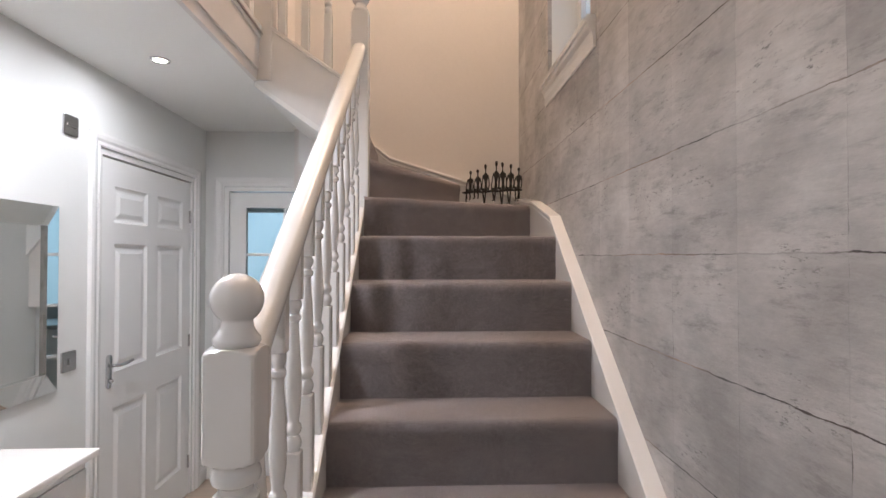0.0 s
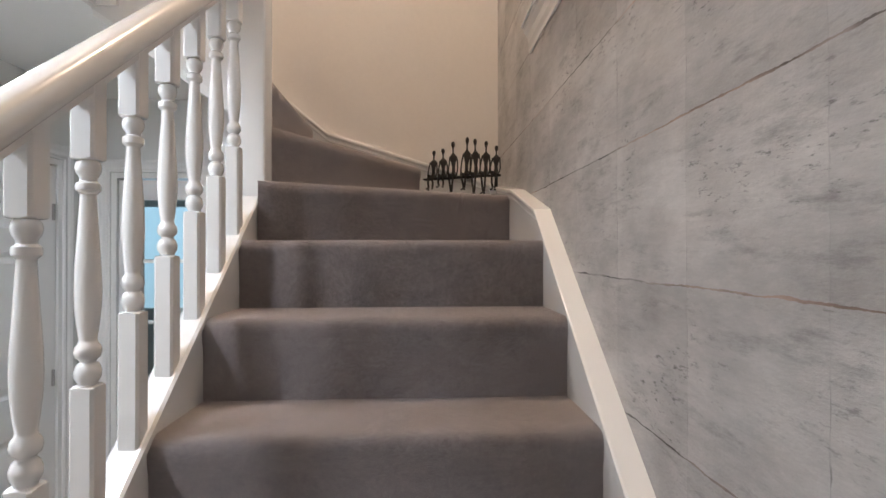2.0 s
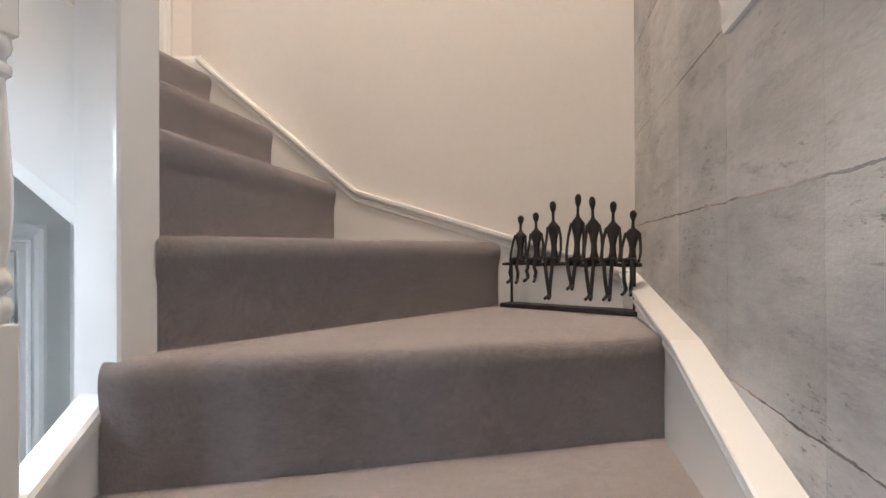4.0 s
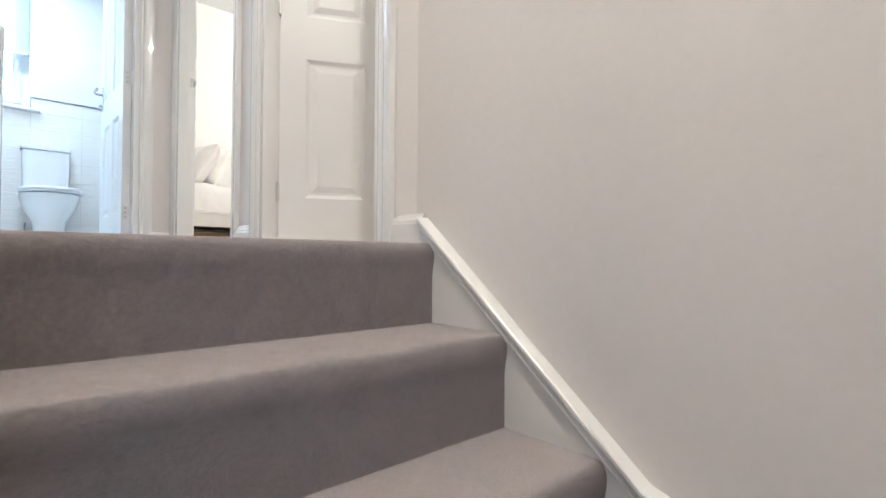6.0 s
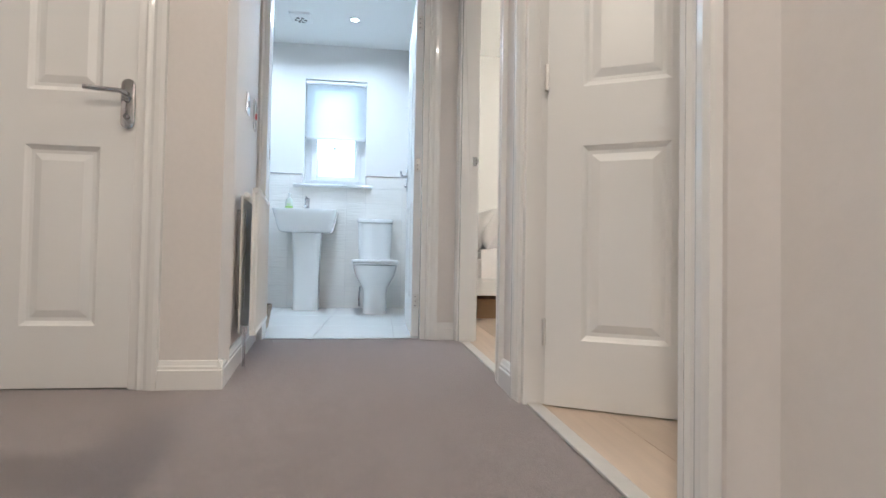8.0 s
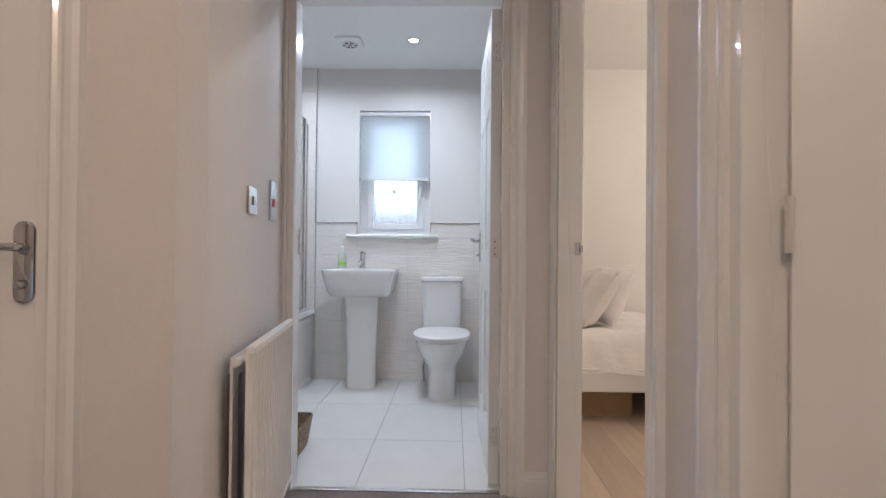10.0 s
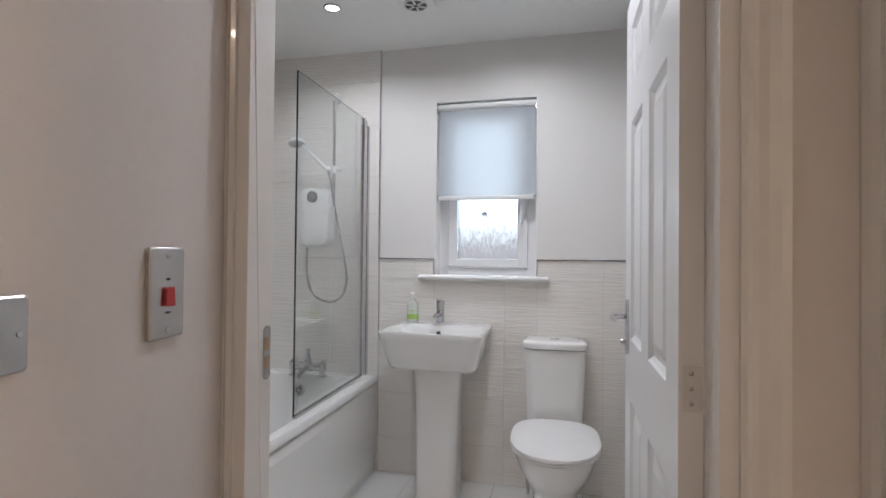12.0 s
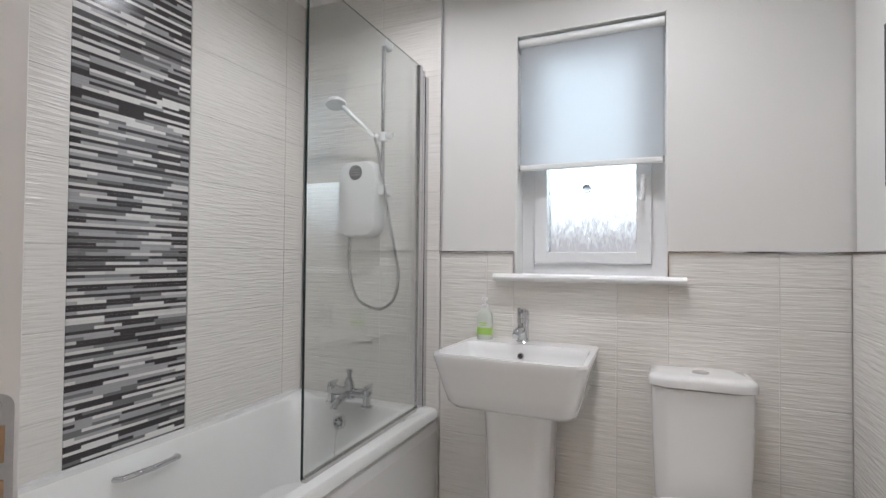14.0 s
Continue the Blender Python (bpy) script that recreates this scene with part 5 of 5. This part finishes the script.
for i in range(0, len(curve) - 1):
    d = (curve[i + 1] - curve[i]).normalized()
    for f in (0.0, 0.5):
        ribs.append(moved(lathe([(0.0062, -0.0022), (0.0078, 0), (0.0062, 0.0022)], 8, False), Matrix.Translation(curve[i].lerp(curve[i + 1], f)) @ d.to_track_quat("Z", "Y").to_matrix().to_4x4()))
part("hose_ribs", joined(*ribs), STEEL, sh)

# basin on its pedestal
bas = thing("washbasin", "white ceramic washbasin on a full pedestal", "washbasin", pose(-5.0, 2.251, F))
def basin_ring(x0, x1, w0, w1, z, r):
    """Ring between the wall side (width w0) and the front (width w1)."""
    out = []
    base = rounded(1, 1, r, steps=5)
    for a, b, _ in base:
        f = a + 0.5
        out.append((x0 + f * (x1 - x0), b * (w0 + (w1 - w0) * f), z))
    return out
BZ = 0.844
outer = [basin_ring(0.02, 0.30, 0.34, 0.34, BZ - 0.192, 0.16), basin_ring(0.008, 0.350, 0.405, 0.410, BZ - 0.186, 0.13), basin_ring(0.004, 0.372, 0.425, 0.435, BZ - 0.165, 0.11), basin_ring(0.002, 0.388, 0.445, 0.455, BZ - 0.12, 0.10), basin_ring(0.0015, 0.405, 0.482, 0.497, BZ - 0.04, 0.095), basin_ring(0.0015, 0.412, 0.497, 0.513, BZ - 0.008, 0.09),
         basin_ring(0.004, 0.409, 0.492, 0.507, BZ, 0.09), basin_ring(0.098, 0.395, 0.455, 0.482, BZ - 0.0005, 0.10), basin_ring(0.103, 0.391, 0.445, 0.473, BZ - 0.010, 0.11), basin_ring(0.108, 0.386, 0.432, 0.462, BZ - 0.030, 0.12), basin_ring(0.122, 0.362, 0.385, 0.42, BZ - 0.085, 0.15), basin_ring(0.15, 0.33, 0.30, 0.33, BZ - 0.122, 0.22), basin_ring(0.20, 0.26, 0.06, 0.06, BZ - 0.132, 0.4)]
part("bowl", loft(outer), CERAMIC, bas)
ped = []
for z, wd, x1 in ((0.0, 0.213, 0.275), (0.02, 0.208, 0.272), (0.30, 0.212, 0.268), (0.50, 0.224, 0.27), (0.60, 0.236, 0.275), (0.67, 0.246, 0.285)):
    ped.append(basin_ring(0.06, x1, wd * 0.97, wd, z, 0.22))
part("pedestal", loft(ped), CERAMIC, bas, "white ceramic pedestal")
part("overflow_ring", moved(lathe([(0.013, 0), (0.013, 0.004), (0.009, 0.004), (0.008, 0.001)], 18), pose(0.122, -0.02, BZ - 0.04, 0, 76)), CHROME, bas)
# black disc for the shaded opening inside the ring
part("overflow_hole", moved(lathe([(0.0085, 0.0), (0.0085, 0.0035)], 14), pose(0.122, -0.02, BZ - 0.04, 0, 76)), BLACK, bas)
part("waste", moved(lathe([(0.03, 0), (0.03, 0.004), (0.02, 0.007)], 18), pose(0.23, 0, BZ - 0.130)), CHROME, bas)

t2 = thing("basin_mixer_tap", "chrome single-lever basin mixer tap", "tap", pose(-4.945, 2.222, F + BZ - 0.001, 0, 0, 0))
part("body", lathe([(0.026, 0.0), (0.027, 0.006), (0.022, 0.012), (0.021, 0.07), (0.023, 0.085), (0.022, 0.095)], 20), CHROME, t2)
part("spout", tube([(0.0, 0, 0.045), (0.05, 0, 0.058), (0.10, 0, 0.052), (0.112, 0, 0.040)], 0.013, 12), CHROME, t2)
part("lever", joined(lathe([(0.022, 0.097), (0.024, 0.112), (0.019, 0.126), (0.005, 0.130)], 20), tube([(0.01, 0, 0.117), (0.04, 0, 0.125), (0.062, 0, 0.133)], 0.007, 8)), CHROME, t2)

so = thing("soap_dispenser", "clear pump soap bottle with a green label", "soap bottle", pose(-4.945, 2.068, F + BZ - 0.001))
part("bottle", loft([rounded(0.04, 0.058, 0.018, z=0.0), rounded(0.042, 0.062, 0.019, z=0.02), rounded(0.042, 0.062, 0.019, z=0.09), rounded(0.034, 0.05, 0.016, z=0.112), rounded(0.02, 0.022, 0.009, z=0.124)]), SOAP, so)
part("label", joined(loft([rounded(0.0428, 0.0628, 0.0192, z=0.022), rounded(0.0428, 0.0628, 0.0192, z=0.05)], cap=False)), SOAP_LABEL, so, "green paper label")
for z, wd in ((0.066, 0.034), (0.058, 0.024)):
    part("print_bar", box(0.0211, 0.0216, -wd / 2, wd / 2, z, z + 0.004), SOAP_LABEL, so)
part("pump", joined(lathe([(0.013, 0.124), (0.013, 0.138), (0.005, 0.139), (0.005, 0.156), (0.011, 0.157), (0.011, 0.166), (0.003, 0.167)], 14), tube([(0, 0, 0.162), (0.03, 0, 0.162), (0.036, 0, 0.157)], 0.0045, 8)), PLASTIC, so, "white pump top")

# toilet
wc = thing("toilet", "white close-coupled toilet with the lid down", "toilet", pose(-5.0, 2.832, F))
def oval(x0, x1, w, z, back=0.5):
    """A D-shaped ring: squarer at the wall side, round in front."""
    out = []
    for k in range(28):
        a = 2 * math.pi * k / 28
        c, s = math.cos(a), math.sin(a)
        e = 0.55 if c < 0 else 0.95
        f = math.copysign(abs(c) ** e, c)
        g2 = math.copysign(abs(s) ** (0.7 if c < 0 else 0.9), s)
        out.append(((x0 + x1) / 2 + f * (x1 - x0) / 2, g2 * w / 2, z))
    return out
part("pan", loft([oval(0.16, 0.53, 0.205, 0.0), oval(0.16, 0.525, 0.200, 0.02), oval(0.15, 0.515, 0.198, 0.16), oval(0.13, 0.535, 0.21, 0.205), oval(0.11, 0.585, 0.265, 0.25), oval(0.09, 0.635, 0.325, 0.31), oval(0.08, 0.66, 0.355, 0.365), oval(0.08, 0.665, 0.36, 0.392), oval(0.10, 0.64, 0.33, 0.397)]), CERAMIC, wc)
part("seat", loft([oval(0.21, 0.675, 0.365, 0.399), oval(0.205, 0.682, 0.374, 0.404), oval(0.205, 0.682, 0.374, 0.412)]), PLASTIC, wc)
part("lid", loft([oval(0.205, 0.684, 0.376, 0.4145), oval(0.20, 0.688, 0.380, 0.420), oval(0.20, 0.686, 0.378, 0.430), oval(0.215, 0.665, 0.35, 0.437), oval(0.25, 0.62, 0.27, 0.440)]), PLASTIC, wc, "white closed lid")
# dark ring drawn in as the shade between seat and lid
part("seat_shadow_gap", loft([oval(0.215, 0.672, 0.362, 0.4118), oval(0.215, 0.672, 0.362, 0.4148)]), GAP_SHADE, wc)
def bowed(depth, width, z):
    """A tank outline: flat at the wall, rounded corners, bowed front."""
    return [(0.002 + (a + 0.5) * depth * (1 + 0.10 * (1 - (2 * b) ** 2) * (a > 0)), b * width - 0.010, z) for a, b, _ in rounded(1, 1, 0.17, steps=7)]


part("cistern", loft([bowed(0.150, 0.270, 0.395), bowed(0.160, 0.284, 0.55), bowed(0.166, 0.292, 0.70), bowed(0.166, 0.292, 0.755)]), CERAMIC, wc)
part("cistern_lid", loft([bowed(d, e, z) for d, e, z in ((0.170, 0.300, 0.758), (0.176, 0.308, 0.762), (0.177, 0.310, 0.782), (0.174, 0.306, 0.789), (0.165, 0.296, 0.794), (0.14, 0.26, 0.797))]), CERAMIC, wc)
part("flush_button", moved(lathe([(0.026, 0), (0.026, 0.003), (0.022, 0.005), (0.012, 0.0052)], 24), pose(0.09, -0.010, 0.7965)), CHROME, wc, "chrome flush button")
part("supply_pipe", tube([(0.13, -0.135, 0.03), (0.13, -0.14, 0.12), (0.12, -0.13, 0.20)], 0.008), CHROME, wc)

# extractor fan
fan = thing("extractor_fan", "white square ceiling extractor fan with a round grille", "extractor fan", pose(-4.50, 2.205, C))
part("cover", joined(loft([[(a, b, -0.0005) for a, b, _ in rounded(0.17, 0.17, 0.02)], [(a, b, -0.018) for a, b, _ in rounded(0.165, 0.165, 0.02)], [(a, b, -0.026) for a, b, _ in rounded(0.13, 0.13, 0.03)]])), PLASTIC, fan)
part("grille_ring", moved(lathe([(0.050, 0), (0.056, 0), (0.056, 0.006), (0.050, 0.006), (0.050, 0.0)], 24, False), pose(0, 0, -0.032)), PLASTIC, fan)
# dark disc in place of the shaded hollow behind the slats
part("grille_hole", moved(lathe([(0.049, 0), (0.049, 0.002)], 24), pose(0, 0, -0.0282)), GAP_SHADE, fan)
for k in range(6):
    part("slat", moved(box(0.012, 0.05, -0.004, 0.004, -0.034, -0.028), pose(0, 0, 0, 0, 0, 60 * k)), PLASTIC, fan)

# towel rail behind the door and a rattan basket on the floor
tr = thing("towel_rail", "chrome ladder towel radiator behind the bathroom door", "towel radiator", pose(-3.62, YN2, F + 0.35))
for x in (-0.22, 0.22):
    part("upright", tube([(x, -0.05, 0.0), (x, -0.05, 1.25)], 0.014, 10), CHROME, tr)
    for z in (0.1, 1.15):
        part("bracket", tube([(x, -0.001, z), (x, -0.05, z)], 0.009), CHROME, tr)
for k in range(20):
    z = 0.05 + 0.055 * k + 0.03 * (k // 5)
    part("rung", tube([(-0.22, -0.05, z), (0.22, -0.05, z)], 0.0095, 8), CHROME, tr)
bk = thing("rattan_basket", "brown woven rattan basket on the bathroom floor", "basket", pose(-3.575, 2.085, F + 0.002))
part("wall", loft([rounded(0.30, 0.20, 0.03, z=0.0), rounded(0.34, 0.24, 0.03, z=0.14), rounded(0.33, 0.23, 0.03, z=0.145), rounded(0.30, 0.20, 0.03, z=0.02)], smooth=False), WICKER, bk)
for k in range(7):
    part("weave", loft([rounded(0.303 + 0.0057 * k, 0.203 + 0.0057 * k, 0.03, z=0.008 + 0.02 * k), rounded(0.311 + 0.0057 * k, 0.211 + 0.0057 * k, 0.03, z=0.016 + 0.02 * k), rounded(0.305 + 0.0057 * k, 0.205 + 0.0057 * k, 0.03, z=0.025 + 0.02 * k)], cap=False), WICKER, bk)

# ---- bedroom ----
bed = thing("bed", "white single bed made up with rumpled white linen", "bed", pose(-4.52, 3.52, F))
part("side_rail", box(0.440, 0.47, 0.05, 2.05, 0.187, 0.32, bevel=0.006), SATIN, bed, "white painted bed rail")
part("side_rail", box(-0.47, -0.440, 0.05, 2.05, 0.187, 0.32, bevel=0.006), SATIN, bed)
part("headboard", box(-0.48, 0.48, 0.0, 0.045, 0.05, 0.95, bevel=0.01), SATIN, bed)
part("footboard", box(-0.48, 0.48, 2.05, 2.09, 0.0, 0.5, bevel=0.01), SATIN, bed)
for x in (-0.47, 0.41):
    for y in (0.005, 2.045):
        part("leg", box(x, x + 0.06, y, y + 0.045, 0.0, 0.19, bevel=0.004), SATIN, bed)
part("slat_base", box(-0.439, 0.439, 0.05, 2.045, 0.21, 0.24), CARD, bed)


def cloth(x0, x1, y0, y1, z, drop, name, seed, wave=0.012, nx=40, ny=60):
    """Bed linen over the mattress, hanging a little at the side, with soft folds."""
    bm = bmesh.new()
    rows = []
    for i in range(nx + 1):
        col = []
        for j in range(ny + 1):
            u, v = i / nx, j / ny
            x, y = x0 + u * (x1 - x0), y0 + v * (y1 - y0)
            edge = max(0.0, (u - 0.90) / 0.10)
            fold = wave * noise.noise(Vector((x * 3.1 + seed, y * 4.2, seed))) + 0.6 * wave * noise.noise(Vector((x * 9 + y * 5, y * 8 - x * 4, seed * 2)))
            crease = 0.5 * wave * abs(noise.noise(Vector((x * 6 - y * 3, y * 2.0, seed + 5))))
            zz = z + fold - crease - drop * edge ** 1.6 - (0.026 * max(0.0, 1 - v / 0.035) ** 2 if name == "throw" else 0.0)
            xx = x + 0.012 * edge * noise.noise(Vector((y * 9, seed, 0)))
            col.append(bm.verts.new((xx, y, zz)))
        rows.append(col)
    for a, b in zip(rows, rows[1:]):
        for j in range(ny):
            bm.faces.new((a[j], b[j], b[j + 1], a[j + 1]))
    return finish(bm, smooth=True)


def pillow(w, h, d, seed):
    bm = bmesh.new()
    n = 16
    sides = []
    for s in (1, -1):
        rows = []
        for i in range(n + 1):
            row = []
            for j in range(n + 1):
                u, v = 2 * i / n - 1, 2 * j / n - 1
                puff = (1 - u ** 4) * (1 - v ** 4)
                pin = 1 - 0.06 * (1 - abs(u)) * abs(v) - 0.06 * (1 - abs(v)) * abs(u)
                row.append(bm.verts.new((u * w / 2 * pin, s * (0.004 + d / 2 * puff ** 0.6) + 0.008 * noise.noise(Vector((u * 3, v * 3, seed + s))), v * h / 2 * pin)))
            rows.append(row)
        for a, b in zip(rows, rows[1:]):
            for j in range(n):
                bm.faces.new((a[j], b[j], b[j + 1], a[j + 1]))
        sides.append(rows)
    a, b = sides
    border = [(i, 0) for i in range(n)] + [(n, j) for j in range(n)] + [(i, n) for i in range(n, 0, -1)] + [(0, j) for j in range(n, 0, -1)]
    for (i, j), (k, l) in zip(border, border[1:] + border[:1]):
        bm.faces.new((a[i][j], a[k][l], b[k][l], b[i][j]))
    return finish(bm, smooth=True)


wm = thing("bathroom_mirror", "rectangular mirror in a thin black frame above the tiles", "mirror", pose(-4.685, 3.2445, 4.02))
for b in ((0.0, 0.5, -0.02, -0.001, 0.0, 0.014), (0.0, 0.5, -0.02, -0.001, 0.40, 0.414), (0.0, 0.014, -0.02, -0.001, 0.0145, 0.3995), (0.486, 0.5, -0.02, -0.001, 0.0145, 0.3995)):
    part("frame_bar", box(*b, bevel=0.002), BLACK, wm)
part("mirror_glass", box(0.0135, 0.4865, -0.012, -0.002, 0.0135, 0.4005), MIRROR, wm)

part("mattress", box(-0.435, 0.435, 0.06, 2.04, 0.24, 0.46, bevel=0.04), LINEN, bed)
tagged(part("duvet", moved(cloth(-0.45, 0.475, 0.10, 2.02, 0.528, 0.235, "duvet", 3.0, 0.026), pose(-4.52, 3.52, F)), LINEN), "rumpled white duvet spread over the bed", "duvet")
tagged(part("throw", moved(cloth(-0.45, 0.481, 1.22, 2.03, 0.544, 0.19, "throw", 3.0, 0.026), pose(-4.52, 3.52, F)), LINEN), "white folded coverlet on the bed", "coverlet")
for x, y, z, rx, rz, sd in ((-4.60, 3.72, F + 0.705, -28, 6, 1), (-4.40, 3.80, F + 0.700, -30, -6, 2), (-4.42, 3.885, F + 0.710, -24, 14, 3)):
    p = part("pillow", pillow(0.50 if sd < 3 else 0.38, 0.38, 0.15, sd), LINEN)
    p.matrix_world = pose(x, y, z, rx, 0, rz)
    tagged(p, "plump white pillow leaning at the head of the bed", "pillow", "pillows on the bed")
bx = thing("cardboard_box", "brown cardboard box under the bed", "box", pose(-4.42, 3.80, F))
part("body", box(-0.2, 0.2, -0.18, 0.18, 0.001, 0.15, bevel=0.002), CARD, bx)
part("tape", box(-0.03, 0.03, -0.181, 0.181, 0.1501, 0.151), CARD, bx)
bx = thing("storage_box", "blue plastic storage box under the bed", "box", pose(-4.40, 4.75, F))
part("body", box(-0.22, 0.22, -0.3, 0.3, 0.001, 0.125, bevel=0.01), BLUE, bx)
part("lid", box(-0.23, 0.23, -0.31, 0.31, 0.1255, 0.145, bevel=0.005), BLUE, bx)

# ---- laid pieces: tiles, mosaic, planks ----
def piece_mesh(name, w, h, t, mat, bev=0.002):
    """A thin slab with eased front edges: x along the wall, z up, front at -y."""
    a, b = [(0, 0, 0), (w, 0, 0), (w, 0, h), (0, 0, h)], [(0, -t + bev, 0), (w, -t + bev, 0), (w, -t + bev, h), (0, -t + bev, h)]
    c = [(bev, -t, bev), (w - bev, -t, bev), (w - bev, -t, h - bev), (bev, -t, h - bev)]
    f = [(0, 1, 5, 4), (1, 2, 6, 5), (2, 3, 7, 6), (3, 0, 4, 7), (4, 5, 9, 8), (5, 6, 10, 9), (6, 7, 11, 10), (7, 4, 8, 11), (8, 9, 10, 11)]
    me = bpy.data.meshes.new(name)
    me.from_pydata(a + b + c, [], f)
    me.materials.append(mat)
    return me


TILES = {}


def tile_wall(parent_name, m, u0, u1, z0, z1, holes=(), joint0=0.0, label=""):
    """Cream ripple tiles, 0.50 x 0.25, on a grouted backing; holes are (u0, u1, z0, z1) left open."""
    root = thing(parent_name, label, "tiling", m, kind="structure")
    us = sorted({u0, u1} | {round(joint0 + 0.5 * k, 4) for k in range(-8, 9) if u0 + 0.03 < joint0 + 0.5 * k < u1 - 0.03} | {e for h in holes for e in h[:2]})
    zs = sorted({z0, z1} | {round(3.858 + 0.25 * k - F, 4) for k in range(-8, 9) if z0 + 0.03 < 3.858 + 0.25 * k - F < z1 - 0.03} | {e for h in holes for e in h[2:]})
    back = bmesh.new()
    for a, b in zip(us, us[1:]):
        for c, d in zip(zs, zs[1:]):
            if any(h[0] - 1e-4 <= a and b <= h[1] + 1e-4 and h[2] - 1e-4 <= c and d <= h[3] + 1e-4 for h in holes):
                continue
            add_box(back, a, b, 0.0002, 0.0115, c, d)
            key = (round(b - a, 3), round(d - c, 3))
            if key[0] < 0.006 or key[1] < 0.006:
                continue
            if key not in TILES:
                TILES[key] = piece_mesh("tile", key[0] - 0.0010, key[1] - 0.0010, 0.005, TILE)
            o = new("tile", TILES[key])
            o.parent = root
            o.location = (a + 0.0008, 0.004, c + 0.0008)
    part("grout", back, GROUT, root)
    return root


top = 3.852 - F
# window wall: low tiling with the window cut out, and the full-height shower end
mw = pose(XW, 0, F, 0, 0, 90)
tile_wall("tiles_window_wall", mw, 1.853, YN2, 0.0, top, [(2.168, 2.727, 3.742 - F, top)], 3.056, "cream rippled tiles below a chrome trim")
tile_wall("tiles_shower_end", mw, YS, 1.847, 0.0, C - F, (), 3.056, "cream rippled tiles at the shower end of the bath")
tile_wall("tiles_door_side", pose(0, YN2, F), -4.994, -3.32, 0.0, top, (), -4.5, "cream rippled tiles below a chrome trim")
tile_wall("tiles_bath_wall", pose(0, YS, F, 0, 0, 180), 3.32, 3.962, 0.45, C - F, (), 3.962, "cream rippled tiles beside the bath")
tile_wall("tiles_bath_wall", pose(0, YS, F, 0, 0, 180), 4.366, 4.994, 0.45, C - F, (), 4.366, "cream rippled tiles beside the bath")
structure("trim_chrome", boxes((-5.008, -4.992, 1.8475, 1.8525, 3.852, C), (-5.008, -4.992, 1.853, 2.168, 3.853, 3.859), (-5.008, -4.992, 2.727, 3.24, 3.853, 3.859), (-5.008, -4.992, 2.1665, 2.170, 3.769, 3.853), (-5.008, -4.992, 2.7255, 2.729, 3.769, 3.853)), CHROME, "polished chrome tile trim")
structure("trim_chrome_side", box(-4.992, -3.33, 3.239, 3.2565, 3.853, 3.859), CHROME, "polished chrome tile trim")

# mosaic strip of thin glass and stone sticks
mo = thing("mosaic_strip", "strip of black, grey and white linear mosaic above the bath", "tiling", pose(-3.963, YS, F, 0, 0, 180), kind="structure")
part("grout", box(0.0, 0.401, 0.003, 0.0115, 0.5, C - F), GROUT, mo)
rnd = random.Random(5)
sticks, rest = {}, {}
rowh = 0.0098
count = 0
z = 0.5345
r = 0
while z + rowh < C - F:
    u = 0.0
    while u < 0.3995:
        ln = rnd.choice((0.085, 0.11, 0.14, 0.18)) if u else rnd.choice((0.03, 0.05, 0.08, 0.11, 0.14))
        if u + ln > 0.375:
            ln = 0.4 - u
        ln = round(ln, 3)
        kind = rnd.choices((0, 1, 2, 3), ((0.66, 0.22, 0.10, 0.02), (0.03, 0.12, 0.35, 0.50), (0.36, 0.28, 0.22, 0.14))[r % 3])[0]
        if count < 300 and z > 0.75:
            if (ln, kind) not in sticks:
                sticks[ln, kind] = piece_mesh("mosaic_stick", ln - 0.0005, rowh - 0.0004, 0.005, MOSAIC[kind], 0.0004)
            o = new("mosaic_stick", sticks[ln, kind])
            o.parent = mo
            o.location = (u + 0.0002, 0.004, z)
            count += 1
        else:
            rest.setdefault(kind, []).append((u + 0.0002, u + ln - 0.0003, -0.001, 0.004, z, z + rowh - 0.0004))
        u = round(u + ln, 4)
    z += rowh
    r += 1
for kind, rows in rest.items():
    tagged(part("mosaic_sticks", boxes(*rows), MOSAIC[kind], mo), kind="stuff")

# bathroom floor: large white tiles with dark joints
fl = thing("floor_bathroom", "large white glazed floor tiles with grey joints", "floor", kind="structure")
part("grout", box(-5.0, -3.25, YS, YN2, F - 0.0075, F - 0.0025), FLOOR_GROUT, fl)
xs = sorted({-5.0, -3.252} | {-4.978 + 0.60 * k for k in range(0, 4) if -4.978 + 0.60 * k < -3.3})
ys = sorted({YS, YN2} | {2.063 + 0.45 * k for k in range(-2, 3) if YS < 2.063 + 0.45 * k < YN2})
for a, b in zip(xs, xs[1:]):
    for c, d in zip(ys, ys[1:]):
        if b - a < 0.01 or d - c < 0.01:
            continue
        part("floor_tile", box(a + 0.0016, b - 0.0016, c + 0.0016, d - 0.0016, F - 0.0024, F + 0.001), FLOOR_TILE, fl)

# bedroom boards
for nm, x0, x1 in (("floor_bedroom", -5.0, -2.14), ("floor_second_room", -2.06, -1.04)):
    fl = thing(nm, "pale oak floor boards", "floor", kind="structure")
    part("underlay", box(x0, x1, 3.354, 6.4, F - 0.015, F - 0.010), CARD, fl)
    y = 3.356
    k = 0
    while y < 6.4:
        x = x0 - 0.4 * (k % 3)
        while x < x1:
            a, b = max(x, x0), min(x + 1.2, x1)
            if b - a > 0.02:
                part("plank", boxes((a + 0.0008, b - 0.0008, y + 0.0008, min(y + 0.19, 6.4) - 0.0008, F - 0.0098, F + 0.0015)), WOOD, fl)
            x += 1.2
        y += 0.19
        k += 1
